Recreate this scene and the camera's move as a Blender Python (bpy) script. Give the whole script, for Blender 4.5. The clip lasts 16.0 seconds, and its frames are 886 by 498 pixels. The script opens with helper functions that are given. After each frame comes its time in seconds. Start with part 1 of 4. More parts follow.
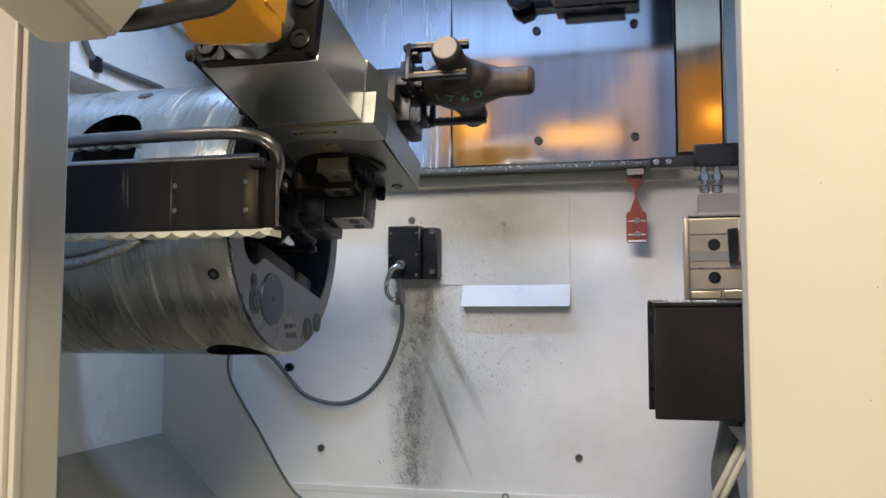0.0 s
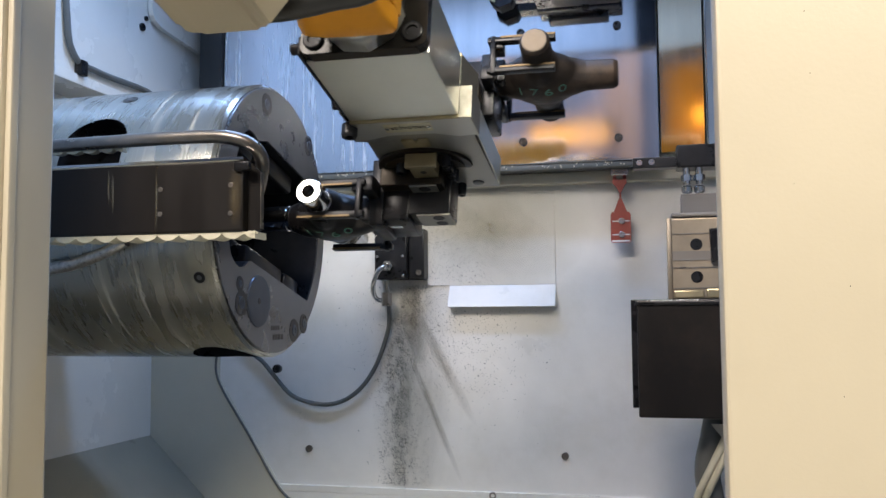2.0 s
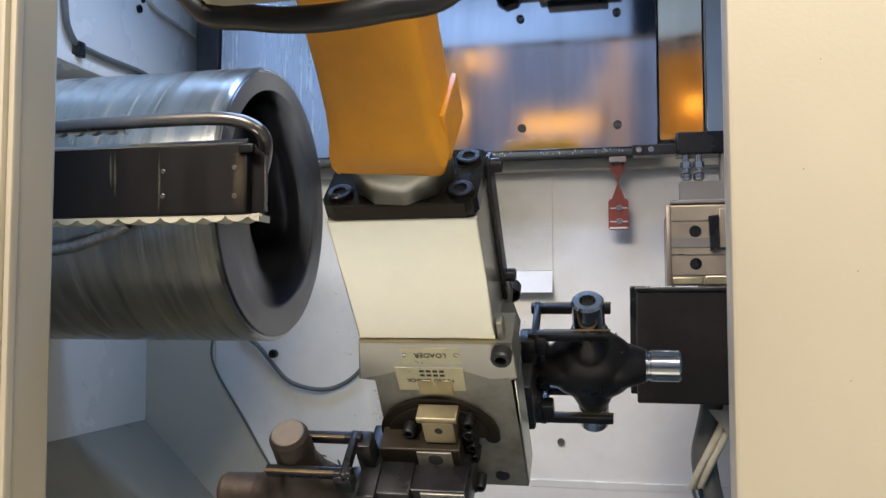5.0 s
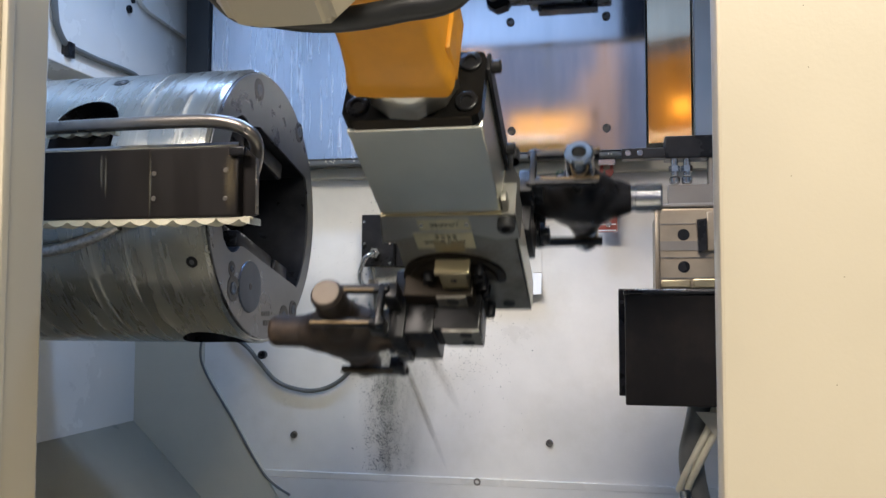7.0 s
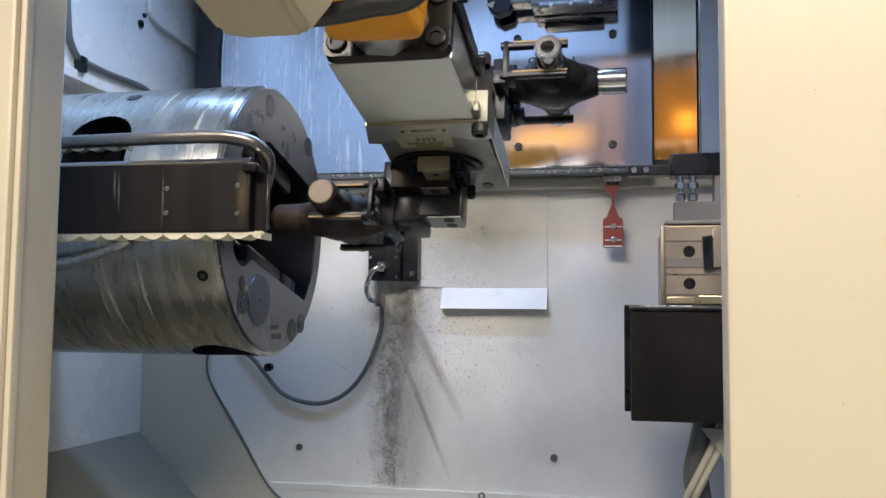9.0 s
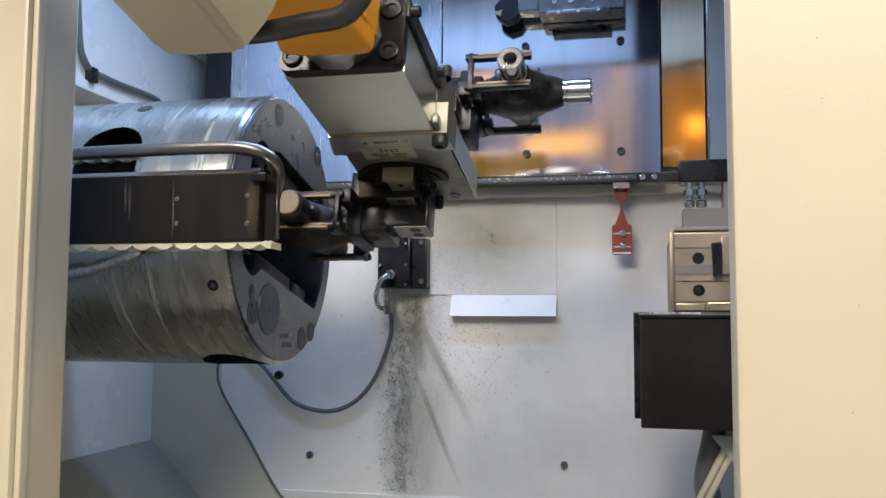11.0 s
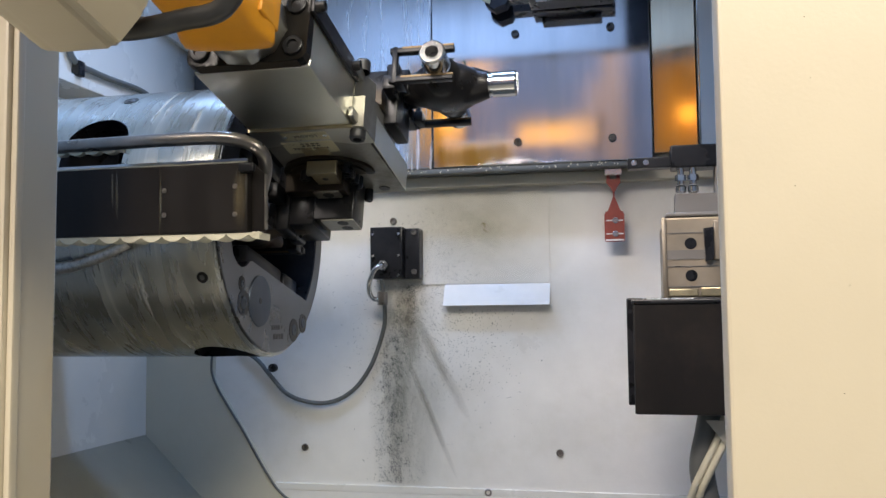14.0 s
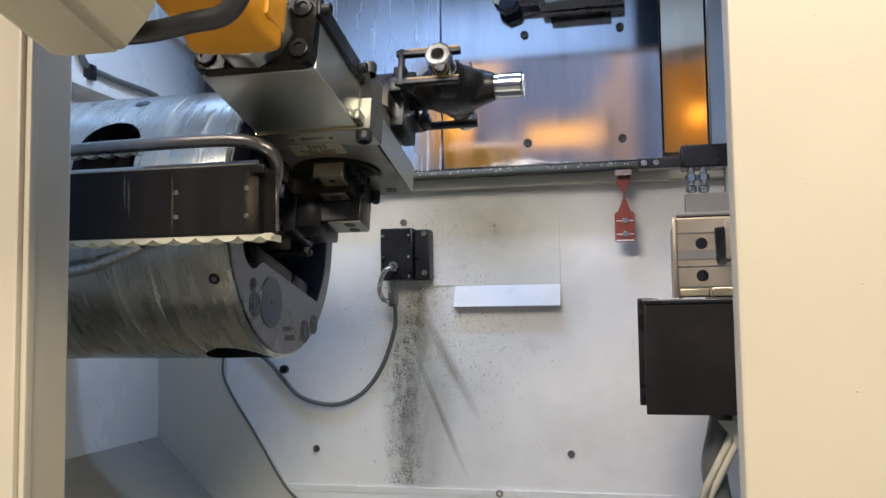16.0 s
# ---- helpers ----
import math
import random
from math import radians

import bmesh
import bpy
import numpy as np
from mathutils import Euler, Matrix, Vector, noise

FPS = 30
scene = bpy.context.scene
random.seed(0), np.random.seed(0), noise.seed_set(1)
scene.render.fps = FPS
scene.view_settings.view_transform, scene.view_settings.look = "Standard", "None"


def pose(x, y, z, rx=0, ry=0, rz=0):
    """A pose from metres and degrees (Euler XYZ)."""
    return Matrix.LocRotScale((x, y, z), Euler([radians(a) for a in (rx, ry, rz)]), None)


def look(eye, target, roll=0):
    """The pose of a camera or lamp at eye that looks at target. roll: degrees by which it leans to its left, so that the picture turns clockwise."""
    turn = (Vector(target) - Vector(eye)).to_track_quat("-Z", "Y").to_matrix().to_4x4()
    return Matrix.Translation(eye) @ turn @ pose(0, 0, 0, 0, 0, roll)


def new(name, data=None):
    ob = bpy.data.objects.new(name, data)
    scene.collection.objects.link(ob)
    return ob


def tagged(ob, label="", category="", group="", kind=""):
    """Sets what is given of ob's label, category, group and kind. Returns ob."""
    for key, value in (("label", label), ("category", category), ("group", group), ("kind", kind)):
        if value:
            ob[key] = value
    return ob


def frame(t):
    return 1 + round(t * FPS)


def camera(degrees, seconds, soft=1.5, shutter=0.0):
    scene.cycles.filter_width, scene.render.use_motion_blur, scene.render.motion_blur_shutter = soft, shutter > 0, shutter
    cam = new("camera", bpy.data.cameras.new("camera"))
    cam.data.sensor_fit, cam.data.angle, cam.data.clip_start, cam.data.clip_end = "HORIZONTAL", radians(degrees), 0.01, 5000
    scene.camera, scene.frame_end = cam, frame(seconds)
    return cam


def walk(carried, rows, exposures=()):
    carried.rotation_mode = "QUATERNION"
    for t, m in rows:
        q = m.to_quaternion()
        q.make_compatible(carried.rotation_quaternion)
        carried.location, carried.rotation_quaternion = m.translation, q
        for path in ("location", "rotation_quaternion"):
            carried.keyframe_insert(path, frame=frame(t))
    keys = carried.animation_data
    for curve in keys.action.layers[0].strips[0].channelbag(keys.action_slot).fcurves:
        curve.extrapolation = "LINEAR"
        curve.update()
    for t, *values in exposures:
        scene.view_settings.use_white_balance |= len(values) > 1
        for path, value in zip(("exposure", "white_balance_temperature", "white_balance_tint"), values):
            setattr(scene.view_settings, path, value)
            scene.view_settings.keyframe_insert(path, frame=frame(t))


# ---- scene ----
cam = camera(53.3, 16.0, shutter=0.5)

PATH = [
    (0, (-0.005, 0.002, 1.2), (-0.482, 1.939, 1.347), -0.0),
    (0.5, (-0.005, 0.0, 1.199), (-0.479, 1.938, 1.348), -0.1),
    (1, (-0.002, 0.0, 1.2), (-0.472, 1.938, 1.35), -0.1),
    (1.5, (0.004, -0.002, 1.199), (-0.462, 1.937, 1.349), -0.3),
    (2, (0.005, -0.007, 1.201), (-0.45, 1.935, 1.348), -0.4),
    (2.5, (-0.002, -0.012, 1.202), (-0.454, 1.93, 1.347), -0.4),
    (3, (-0.006, -0.012, 1.201), (-0.451, 1.932, 1.345), -0.2),
    (3.5, (-0.012, -0.011, 1.199), (-0.45, 1.936, 1.339), -0.2),
    (4, (-0.014, -0.013, 1.196), (-0.451, 1.935, 1.329), -0.1),
    (6.5, (-0.014, -0.008, 1.196), (-0.423, 1.947, 1.308), -0.0),
    (7, (-0.016, -0.017, 1.2), (-0.418, 1.939, 1.32), 0.1),
    (7.5, (-0.02, -0.025, 1.203), (-0.417, 1.931, 1.333), 0.2),
    (8, (-0.023, -0.03, 1.205), (-0.423, 1.924, 1.344), 0.4),
    (8.5, (-0.022, -0.029, 1.204), (-0.426, 1.925, 1.347), 0.5),
    (11, (-0.019, -0.033, 1.208), (-0.448, 1.914, 1.367), 0.3),
    (11.5, (-0.015, -0.028, 1.204), (-0.449, 1.918, 1.359), 0.2),
    (12, (-0.014, -0.023, 1.204), (-0.436, 1.927, 1.344), -0.2),
    (12.5, (-0.016, -0.025, 1.203), (-0.437, 1.925, 1.344), -0.3),
    (13, (-0.013, -0.022, 1.202), (-0.425, 1.931, 1.336), -0.5),
    (13.5, (-0.016, -0.022, 1.202), (-0.424, 1.931, 1.337), -0.6),
    (14, (-0.013, -0.025, 1.203), (-0.434, 1.925, 1.345), -0.6),
    (14.5, (-0.01, -0.026, 1.205), (-0.435, 1.923, 1.35), -0.6),
    (15, (-0.01, -0.022, 1.202), (-0.437, 1.927, 1.346), -0.7),
    (15.5, (-0.01, -0.022, 1.2), (-0.441, 1.926, 1.343), -0.8),
    (16, (-0.014, -0.027, 1.201), (-0.456, 1.918, 1.348), -0.8),
]
walk(cam, [(t, look(eye, target, roll)) for t, eye, target, roll in PATH], [(0.0, 0.0), (2.6, 0.0), (3.2, -0.1), (4.0, -0.2), (6.5, -0.2), (7.3, 0.0), (16.0, 0.0)])

# ---------------------------------------------------------------- light
world = bpy.data.worlds.new("world")
scene.world = world
world.use_nodes = True
bg = world.node_tree.nodes["Background"]
bg.inputs[0].default_value = (1.0, 0.93, 0.82, 1)
bg.inputs[1].default_value = 0.35


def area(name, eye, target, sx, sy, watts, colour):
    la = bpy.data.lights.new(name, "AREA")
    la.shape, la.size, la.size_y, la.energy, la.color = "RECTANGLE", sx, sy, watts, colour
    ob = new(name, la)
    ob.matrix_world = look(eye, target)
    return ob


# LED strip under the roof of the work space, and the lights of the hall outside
led = area("work_light", (-0.42, 1.26, 2.17), (-0.40, 0.98, 1.2), 0.72, 0.09, 7.6, (0.34, 0.55, 1.0))
led.data.spread = radians(150)
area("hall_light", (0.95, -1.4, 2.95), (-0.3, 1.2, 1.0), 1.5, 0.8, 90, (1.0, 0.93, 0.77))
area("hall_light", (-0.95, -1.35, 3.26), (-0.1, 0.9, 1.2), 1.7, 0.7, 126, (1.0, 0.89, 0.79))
# added bluish lamp on the south wall, for the blue the covers mirror
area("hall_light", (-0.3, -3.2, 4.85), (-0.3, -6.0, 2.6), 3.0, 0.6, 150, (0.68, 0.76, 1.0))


# ---------------------------------------------------------------- materials
def mat(name, colour, rough=0.5, metal=0.0, var=0.12, scale=8.0, bump=0.0, bump_scale=120.0, stretch=(1, 1, 1),
        rough_var=0.1, dirt=0.0, dirt_colour=(0.12, 0.09, 0.05), dirt_scale=5.0, coat=0.0, aniso=0.0, streak=0.0, streak_scale=(60, 2, 2), streak_colour=(0.7, 0.7, 0.68), streak_cut=(0.58, 0.75)):
    m = bpy.data.materials.new(name)
    m.use_nodes = True
    nt = m.node_tree
    n, l = nt.nodes, nt.links
    b = n["Principled BSDF"]
    tc = n.new("ShaderNodeTexCoord")
    mp = n.new("ShaderNodeMapping")
    mp.inputs["Scale"].default_value = stretch
    l.new(tc.outputs["Object"], mp.inputs[0])
    nz = n.new("ShaderNodeTexNoise")
    nz.inputs["Scale"].default_value, nz.inputs["Detail"].default_value, nz.inputs["Roughness"].default_value = scale, 6, 0.62
    l.new(mp.outputs[0], nz.inputs["Vector"])
    ramp = n.new("ShaderNodeMapRange")
    ramp.inputs[1].default_value, ramp.inputs[2].default_value = 0.3, 0.7
    ramp.inputs[3].default_value, ramp.inputs[4].default_value = 1 - var, 1 + var
    l.new(nz.outputs["Fac"], ramp.inputs[0])
    mul = n.new("ShaderNodeVectorMath")
    mul.operation = "SCALE"
    mul.inputs[0].default_value = colour
    l.new(ramp.outputs[0], mul.inputs["Scale"])
    col = mul.outputs[0]
    if dirt > 0:
        dz = n.new("ShaderNodeTexNoise")
        dz.inputs["Scale"].default_value, dz.inputs["Detail"].default_value, dz.inputs["Roughness"].default_value = dirt_scale, 9, 0.68
        l.new(tc.outputs["Object"], dz.inputs["Vector"])
        dr = n.new("ShaderNodeMapRange")
        dr.inputs[1].default_value, dr.inputs[2].default_value, dr.inputs[4].default_value = 0.52, 0.78, dirt
        l.new(dz.outputs["Fac"], dr.inputs[0])
        mx = n.new("ShaderNodeMix")
        mx.data_type = "RGBA"
        mx.inputs[7].default_value = (*dirt_colour, 1)
        l.new(dr.outputs[0], mx.inputs[0])
        l.new(col, mx.inputs[6])
        col = mx.outputs[2]
    if streak > 0:
        sm = n.new("ShaderNodeMapping")
        sm.inputs["Scale"].default_value = streak_scale
        l.new(tc.outputs["Object"], sm.inputs[0])
        sz = n.new("ShaderNodeTexNoise")
        sz.inputs["Scale"].default_value, sz.inputs["Detail"].default_value, sz.inputs["Distortion"].default_value = 1.0, 5, 0.35
        l.new(sm.outputs[0], sz.inputs["Vector"])
        sr = n.new("ShaderNodeMapRange")
        sr.inputs[1].default_value, sr.inputs[2].default_value, sr.inputs[4].default_value = *streak_cut, streak
        l.new(sz.outputs["Fac"], sr.inputs[0])
        sx = n.new("ShaderNodeMix")
        sx.data_type = "RGBA"
        sx.inputs[7].default_value = (*streak_colour, 1)
        l.new(sr.outputs[0], sx.inputs[0])
        l.new(col, sx.inputs[6])
        col = sx.outputs[2]
        keep = n.new("ShaderNodeMath")
        keep.operation, keep.use_clamp = "MULTIPLY_ADD", True
        keep.inputs[1].default_value, keep.inputs[2].default_value = -1.0 if metal else 0.0, metal
        l.new(sr.outputs[0], keep.inputs[0])
        l.new(keep.outputs[0], b.inputs["Metallic"])
    l.new(col, b.inputs["Base Color"])
    b.inputs["Metallic"].default_value = metal
    rr = n.new("ShaderNodeMapRange")
    rr.inputs[1].default_value, rr.inputs[2].default_value = 0.3, 0.7
    rr.inputs[3].default_value, rr.inputs[4].default_value = max(rough - rough_var, 0.02), min(rough + rough_var, 1)
    l.new(nz.outputs["Fac"], rr.inputs[0])
    l.new(rr.outputs[0], b.inputs["Roughness"])
    b.inputs["Coat Weight"].default_value = coat
    if aniso:
        b.inputs["Anisotropic"].default_value, b.inputs["Anisotropic Rotation"].default_value = aniso, 0.25
        tg = n.new("ShaderNodeTangent")
        tg.direction_type, tg.axis = "RADIAL", "X"
        l.new(tg.outputs[0], b.inputs["Tangent"])
    if bump > 0:
        bz = n.new("ShaderNodeTexNoise")
        bz.inputs["Scale"].default_value, bz.inputs["Detail"].default_value = bump_scale, 4
        l.new(mp.outputs[0], bz.inputs["Vector"])
        bp = n.new("ShaderNodeBump")
        bp.inputs["Strength"].default_value, bp.inputs["Distance"].default_value = bump, 0.002
        l.new(bz.outputs["Fac"], bp.inputs["Height"])
        l.new(bp.outputs[0], b.inputs["Normal"])
    return m


CREAM = mat("cream_paint", (0.478, 0.422, 0.317), 0.42, var=0.03, scale=3, bump=0.06, bump_scale=260, dirt=0.05)
WHITE = mat("white_paint", (0.82, 0.80, 0.75), 0.28, var=0.04, scale=4, bump=0.05, bump_scale=200, dirt=0.10, dirt_scale=3.5, dirt_colour=(0.42, 0.38, 0.28))
# whitened so that the sill throws light onto the gripper
SILLPAINT = mat("sill_paint", (0.88, 0.86, 0.78), 0.40, var=0.06, scale=5, dirt=0.2)
GREYPAINT = mat("grey_paint", (0.58, 0.55, 0.45), 0.36, var=0.05, scale=4, bump=0.05, bump_scale=200, dirt=0.15, dirt_colour=(0.3, 0.28, 0.2))
WALLWHITE = mat("splashed_wall_paint", (0.82, 0.80, 0.76), 0.40, var=0.07, scale=6, bump=0.06, bump_scale=200, rough_var=0.16, dirt=0.38, dirt_scale=4.5, dirt_colour=(0.58, 0.55, 0.44))
# brown tint stands in for the brown and gold that the fold mirrors
FOLDSTEEL = mat("reflection_tinted_cover_steel", (0.44, 0.36, 0.26), 0.07, metal=1.0, var=0.15, scale=5, stretch=(4, 1, 0.3), rough_var=0.04)
STEEL = mat("brushed_cover_steel", (0.54, 0.555, 0.60), 0.085, metal=1.0, var=0.14, scale=22, stretch=(1, 1, 0.10), rough_var=0.03, dirt=0.10, dirt_colour=(0.33, 0.34, 0.36), dirt_scale=6)
WETSTEEL = mat("coolant_streaked_steel", (0.60, 0.63, 0.70), 0.15, metal=1.0, var=0.06, scale=3, stretch=(1, 1, 0.15), rough_var=0.06, bump=0.05, bump_scale=40,
               streak=0.7, streak_scale=(120, 1, 8), streak_colour=(0.80, 0.84, 0.90), streak_cut=(0.53, 0.67))
CHROME = mat("polished_steel", (0.60, 0.60, 0.60), 0.14, metal=1.0, var=0.05, scale=12, rough_var=0.06)
CHUCKSTEEL = mat("chuck_ground_steel", (0.41, 0.41, 0.375), 0.28, metal=0.9, aniso=0.75, var=0.07, scale=7, stretch=(6, 1, 1), rough_var=0.10, bump=0.05, bump_scale=60, dirt=0.12, dirt_colour=(0.20, 0.19, 0.14), dirt_scale=6,
                 streak=0.55, streak_scale=(105, 4, 4), streak_colour=(0.56, 0.56, 0.50), streak_cut=(0.595, 0.67))
FACESTEEL = mat("chuck_face_steel", (0.135, 0.14, 0.152), 0.32, metal=0.95, var=0.10, scale=18, rough_var=0.1)
DISC = mat("blued_disc_steel", (0.070, 0.085, 0.11), 0.45, metal=0.8, var=0.12, scale=25)
DARKSTEEL = mat("black_oxide_steel", (0.024, 0.024, 0.026), 0.32, metal=0.5, var=0.3, scale=20, rough_var=0.12, bump=0.08)
CAVITY = mat("near_black_steel", (0.026, 0.027, 0.032), 0.35, metal=0.6, var=0.4, scale=22, rough_var=0.15)
GUARD = mat("dark_brown_guard_paint", (0.011, 0.009, 0.008), 0.45, var=0.25, scale=6, stretch=(4, 1, 1), rough_var=0.1, dirt=0.25, dirt_colour=(0.10, 0.07, 0.05))
BRACKET = mat("grey_brown_paint", (0.20, 0.18, 0.16), 0.45, var=0.1, scale=12)
RUBBER = mat("black_rubber", (0.022, 0.022, 0.023), 0.42, var=0.25, scale=10, stretch=(3, 1, 1), bump=0.1, bump_scale=80)
FOAM = mat("cream_wiper_rubber", (0.66, 0.62, 0.48), 0.6, var=0.12, scale=30)
YELLOW = mat("yellow_robot_cover", (0.72, 0.31, 0.018), 0.42, var=0.14, scale=9, bump=0.4, bump_scale=22, dirt=0.28, dirt_colour=(0.33, 0.15, 0.02), dirt_scale=12)
ALU = mat("machined_aluminium", (0.56, 0.55, 0.50), 0.38, metal=1.0, var=0.05, scale=5, rough_var=0.05, bump=0.03, bump_scale=90, dirt=0.4, dirt_colour=(0.36, 0.34, 0.27), dirt_scale=8)
BRASS = mat("oily_plated_block", (0.42, 0.36, 0.23), 0.42, metal=0.9, var=0.15, scale=25)
BLOCKSTEEL = mat("scraped_brown_grey_steel", (0.34, 0.285, 0.215), 0.44, metal=0.6, var=0.18, scale=14, rough_var=0.12, dirt=0.3)
HOUSING = mat("smooth_plated_housing", (0.86, 0.85, 0.75), 0.32, metal=1.0, var=0.08, scale=5, rough_var=0.04, dirt=0.06, dirt_colour=(0.36, 0.34, 0.27), dirt_scale=8)
OILALU = mat("oil_smudged_aluminium", (0.33, 0.32, 0.285), 0.42, metal=0.85, var=0.15, scale=9, rough_var=0.1, dirt=0.8, dirt_colour=(0.06, 0.045, 0.028), dirt_scale=9)
BOLTSTEEL = mat("worn_bolt_steel", (0.09, 0.09, 0.088), 0.28, metal=1.0, var=0.2, scale=40)
FLANGEBLACK = mat("oily_black_plate", (0.012, 0.011, 0.010), 0.13, var=0.35, scale=25, rough_var=0.07, bump=0.1)
TOOLSTEEL = mat("worn_tool_steel", (0.20, 0.20, 0.21), 0.30, metal=0.85, var=0.25, scale=30, rough_var=0.12, bump=0.08)
BROWNSTEEL = mat("oil_browned_steel", (0.030, 0.023, 0.016), 0.42, metal=0.5, var=0.25, scale=20, rough_var=0.12)
# brown of the finger edges, with their rim light painted in
RIMLIT = mat("rim_lit_brown_edge", (0.16, 0.11, 0.055), 0.45, metal=0.6, var=0.3, scale=40)
FORGED = mat("rough_forged_steel", (0.044, 0.034, 0.028), 0.55, metal=0.5, var=0.30, scale=22, bump=0.55, bump_scale=90, dirt=0.55, dirt_colour=(0.15, 0.095, 0.06), dirt_scale=16)
RAWEND = mat("sawn_forging_end", (0.19, 0.155, 0.12), 0.55, metal=0.6, var=0.2, scale=30, bump=0.2)
DARKFORGED = mat("oily_dark_forging", (0.028, 0.026, 0.026), 0.33, metal=0.5, var=0.3, scale=24, bump=0.2, bump_scale=70)
RED = mat("red_tag_paint", (0.28, 0.035, 0.02), 0.4, var=0.2, scale=30, dirt=0.3)
GREENINK = mat("green_marker", (0.045, 0.15, 0.11), 0.5, var=0.3, scale=60)
INK = mat("black_ink_and_hole_dark", (0.02, 0.02, 0.02), 0.5)
LABEL = mat("label_plate", (0.62, 0.58, 0.40), 0.35, metal=0.6, var=0.1, scale=40)
PIPE = mat("dull_steel_pipe", (0.24, 0.22, 0.20), 0.33, metal=0.85, var=0.2, scale=30)
CABLE = mat("grey_cable", (0.13, 0.135, 0.13), 0.45, var=0.1, scale=40)
BRAID = mat("braided_steel_hose", (0.45, 0.44, 0.42), 0.35, metal=0.9, var=0.35, scale=220)
FLOORMAT = mat("hall_floor_paint", (0.22, 0.23, 0.21), 0.5, var=0.1, scale=3)
TAN = mat("tan_hall_paint", (0.80, 0.50, 0.33), 0.6, var=0.06, scale=3)
HALL = mat("hall_wall_paint", (0.34, 0.38, 0.46), 0.7, var=0.06, scale=2)
CHIP = mat("steel_chips", (0.10, 0.115, 0.12), 0.45, metal=0.5, var=0.4, scale=90)
CRUD = mat("white_chip_dust", (0.75, 0.75, 0.70), 0.7, var=0.2, scale=60)

for m, v in ((GUARD, 0.25), (FLANGEBLACK, 0.18), (BROWNSTEEL, 0.3), (DARKSTEEL, 0.3), (CAVITY, 0.3)):
    m.node_tree.nodes["Principled BSDF"].inputs["Specular IOR Level"].default_value = v


# ---------------------------------------------------------------- mesh tools
def B():
    return bmesh.new()


def box(bm, x0, x1, y0, y1, z0, z1, bevel=0.0, m=None, seg=2):
    r = bmesh.ops.create_cube(bm, size=1.0)
    mm = Matrix.Translation(((x0 + x1) / 2, (y0 + y1) / 2, (z0 + z1) / 2)) @ Matrix.Diagonal((x1 - x0, y1 - y0, z1 - z0, 1))
    bmesh.ops.transform(bm, matrix=mm, verts=r["verts"])
    vs = r["verts"]
    if bevel:
        es = list({e for v in vs for e in v.link_edges})
        g = bmesh.ops.bevel(bm, geom=es, offset=bevel, segments=seg, affect="EDGES", profile=0.5)
        vs = list({v for f in g["faces"] for v in f.verts} | {v for v in vs if v.is_valid})
    if m is not None:
        bmesh.ops.transform(bm, matrix=m, verts=[v for v in vs if v.is_valid])
    return bm


def prism(bm, pts, axis, a, b):
    """A flat outline, drawn out along an axis from a to b. The outline lies in the two other axes, in order."""
    def at(p, d):
        q = list(p)
        q.insert(axis, d)
        return q
    lo = [bm.verts.new(at(p, a)) for p in pts]
    hi = [bm.verts.new(at(p, b)) for p in pts]
    k = len(pts)
    fs = [bm.faces.new(lo), bm.faces.new(hi)]
    for i in range(k):
        fs.append(bm.faces.new((lo[i], lo[(i + 1) % k], hi[(i + 1) % k], hi[i])))
    bmesh.ops.recalc_face_normals(bm, faces=fs)
    return bm


def turned(bm, profile, origin, direction, seg=48):
    """A body of revolution: profile of (distance along the direction, radius)."""
    d = Vector(direction).normalized()
    q = d.to_track_quat("Z", "Y").to_matrix()
    o = Vector(origin)
    rings = []
    for s, r in profile:
        if r < 1e-6:
            rings.append([bm.verts.new(o + d * s)])
        else:
            rings.append([bm.verts.new(o + q @ Vector((r * math.cos(2 * math.pi * i / seg), r * math.sin(2 * math.pi * i / seg), s))) for i in range(seg)])
    fs = []
    for a, b in zip(rings, rings[1:]):
        for i in range(seg):
            j = (i + 1) % seg
            if len(a) == 1 and len(b) == 1:
                continue
            if len(a) == 1:
                fs.append(bm.faces.new((a[0], b[j], b[i])))
            elif len(b) == 1:
                fs.append(bm.faces.new((a[i], a[j], b[0])))
            else:
                fs.append(bm.faces.new((a[i], a[j], b[j], b[i])))
    bmesh.ops.recalc_face_normals(bm, faces=fs)
    return bm


def rod(bm, p0, p1, r, seg=20, bevel=0.0):
    L = (Vector(p1) - Vector(p0)).length
    c = min(bevel, r * 0.5, L * 0.4)
    prof = [(0, 0), (0, r - c), (c, r), (L - c, r), (L, r - c), (L, 0)] if c else [(0, 0), (0, r), (L, r), (L, 0)]
    return turned(bm, prof, p0, Vector(p1) - Vector(p0), seg)


def smooth_path(pts, steps=8):
    pts = [Vector(p) for p in pts]
    out = []
    for i in range(len(pts) - 1):
        p0, p1, p2, p3 = pts[max(i - 1, 0)], pts[i], pts[i + 1], pts[min(i + 2, len(pts) - 1)]
        for k in range(steps):
            t = k / steps
            out.append(0.5 * (2 * p1 + (p2 - p0) * t + (2 * p0 - 5 * p1 + 4 * p2 - p3) * t * t + (3 * p1 - p0 - 3 * p2 + p3) * t ** 3))
    return out + [pts[-1]]


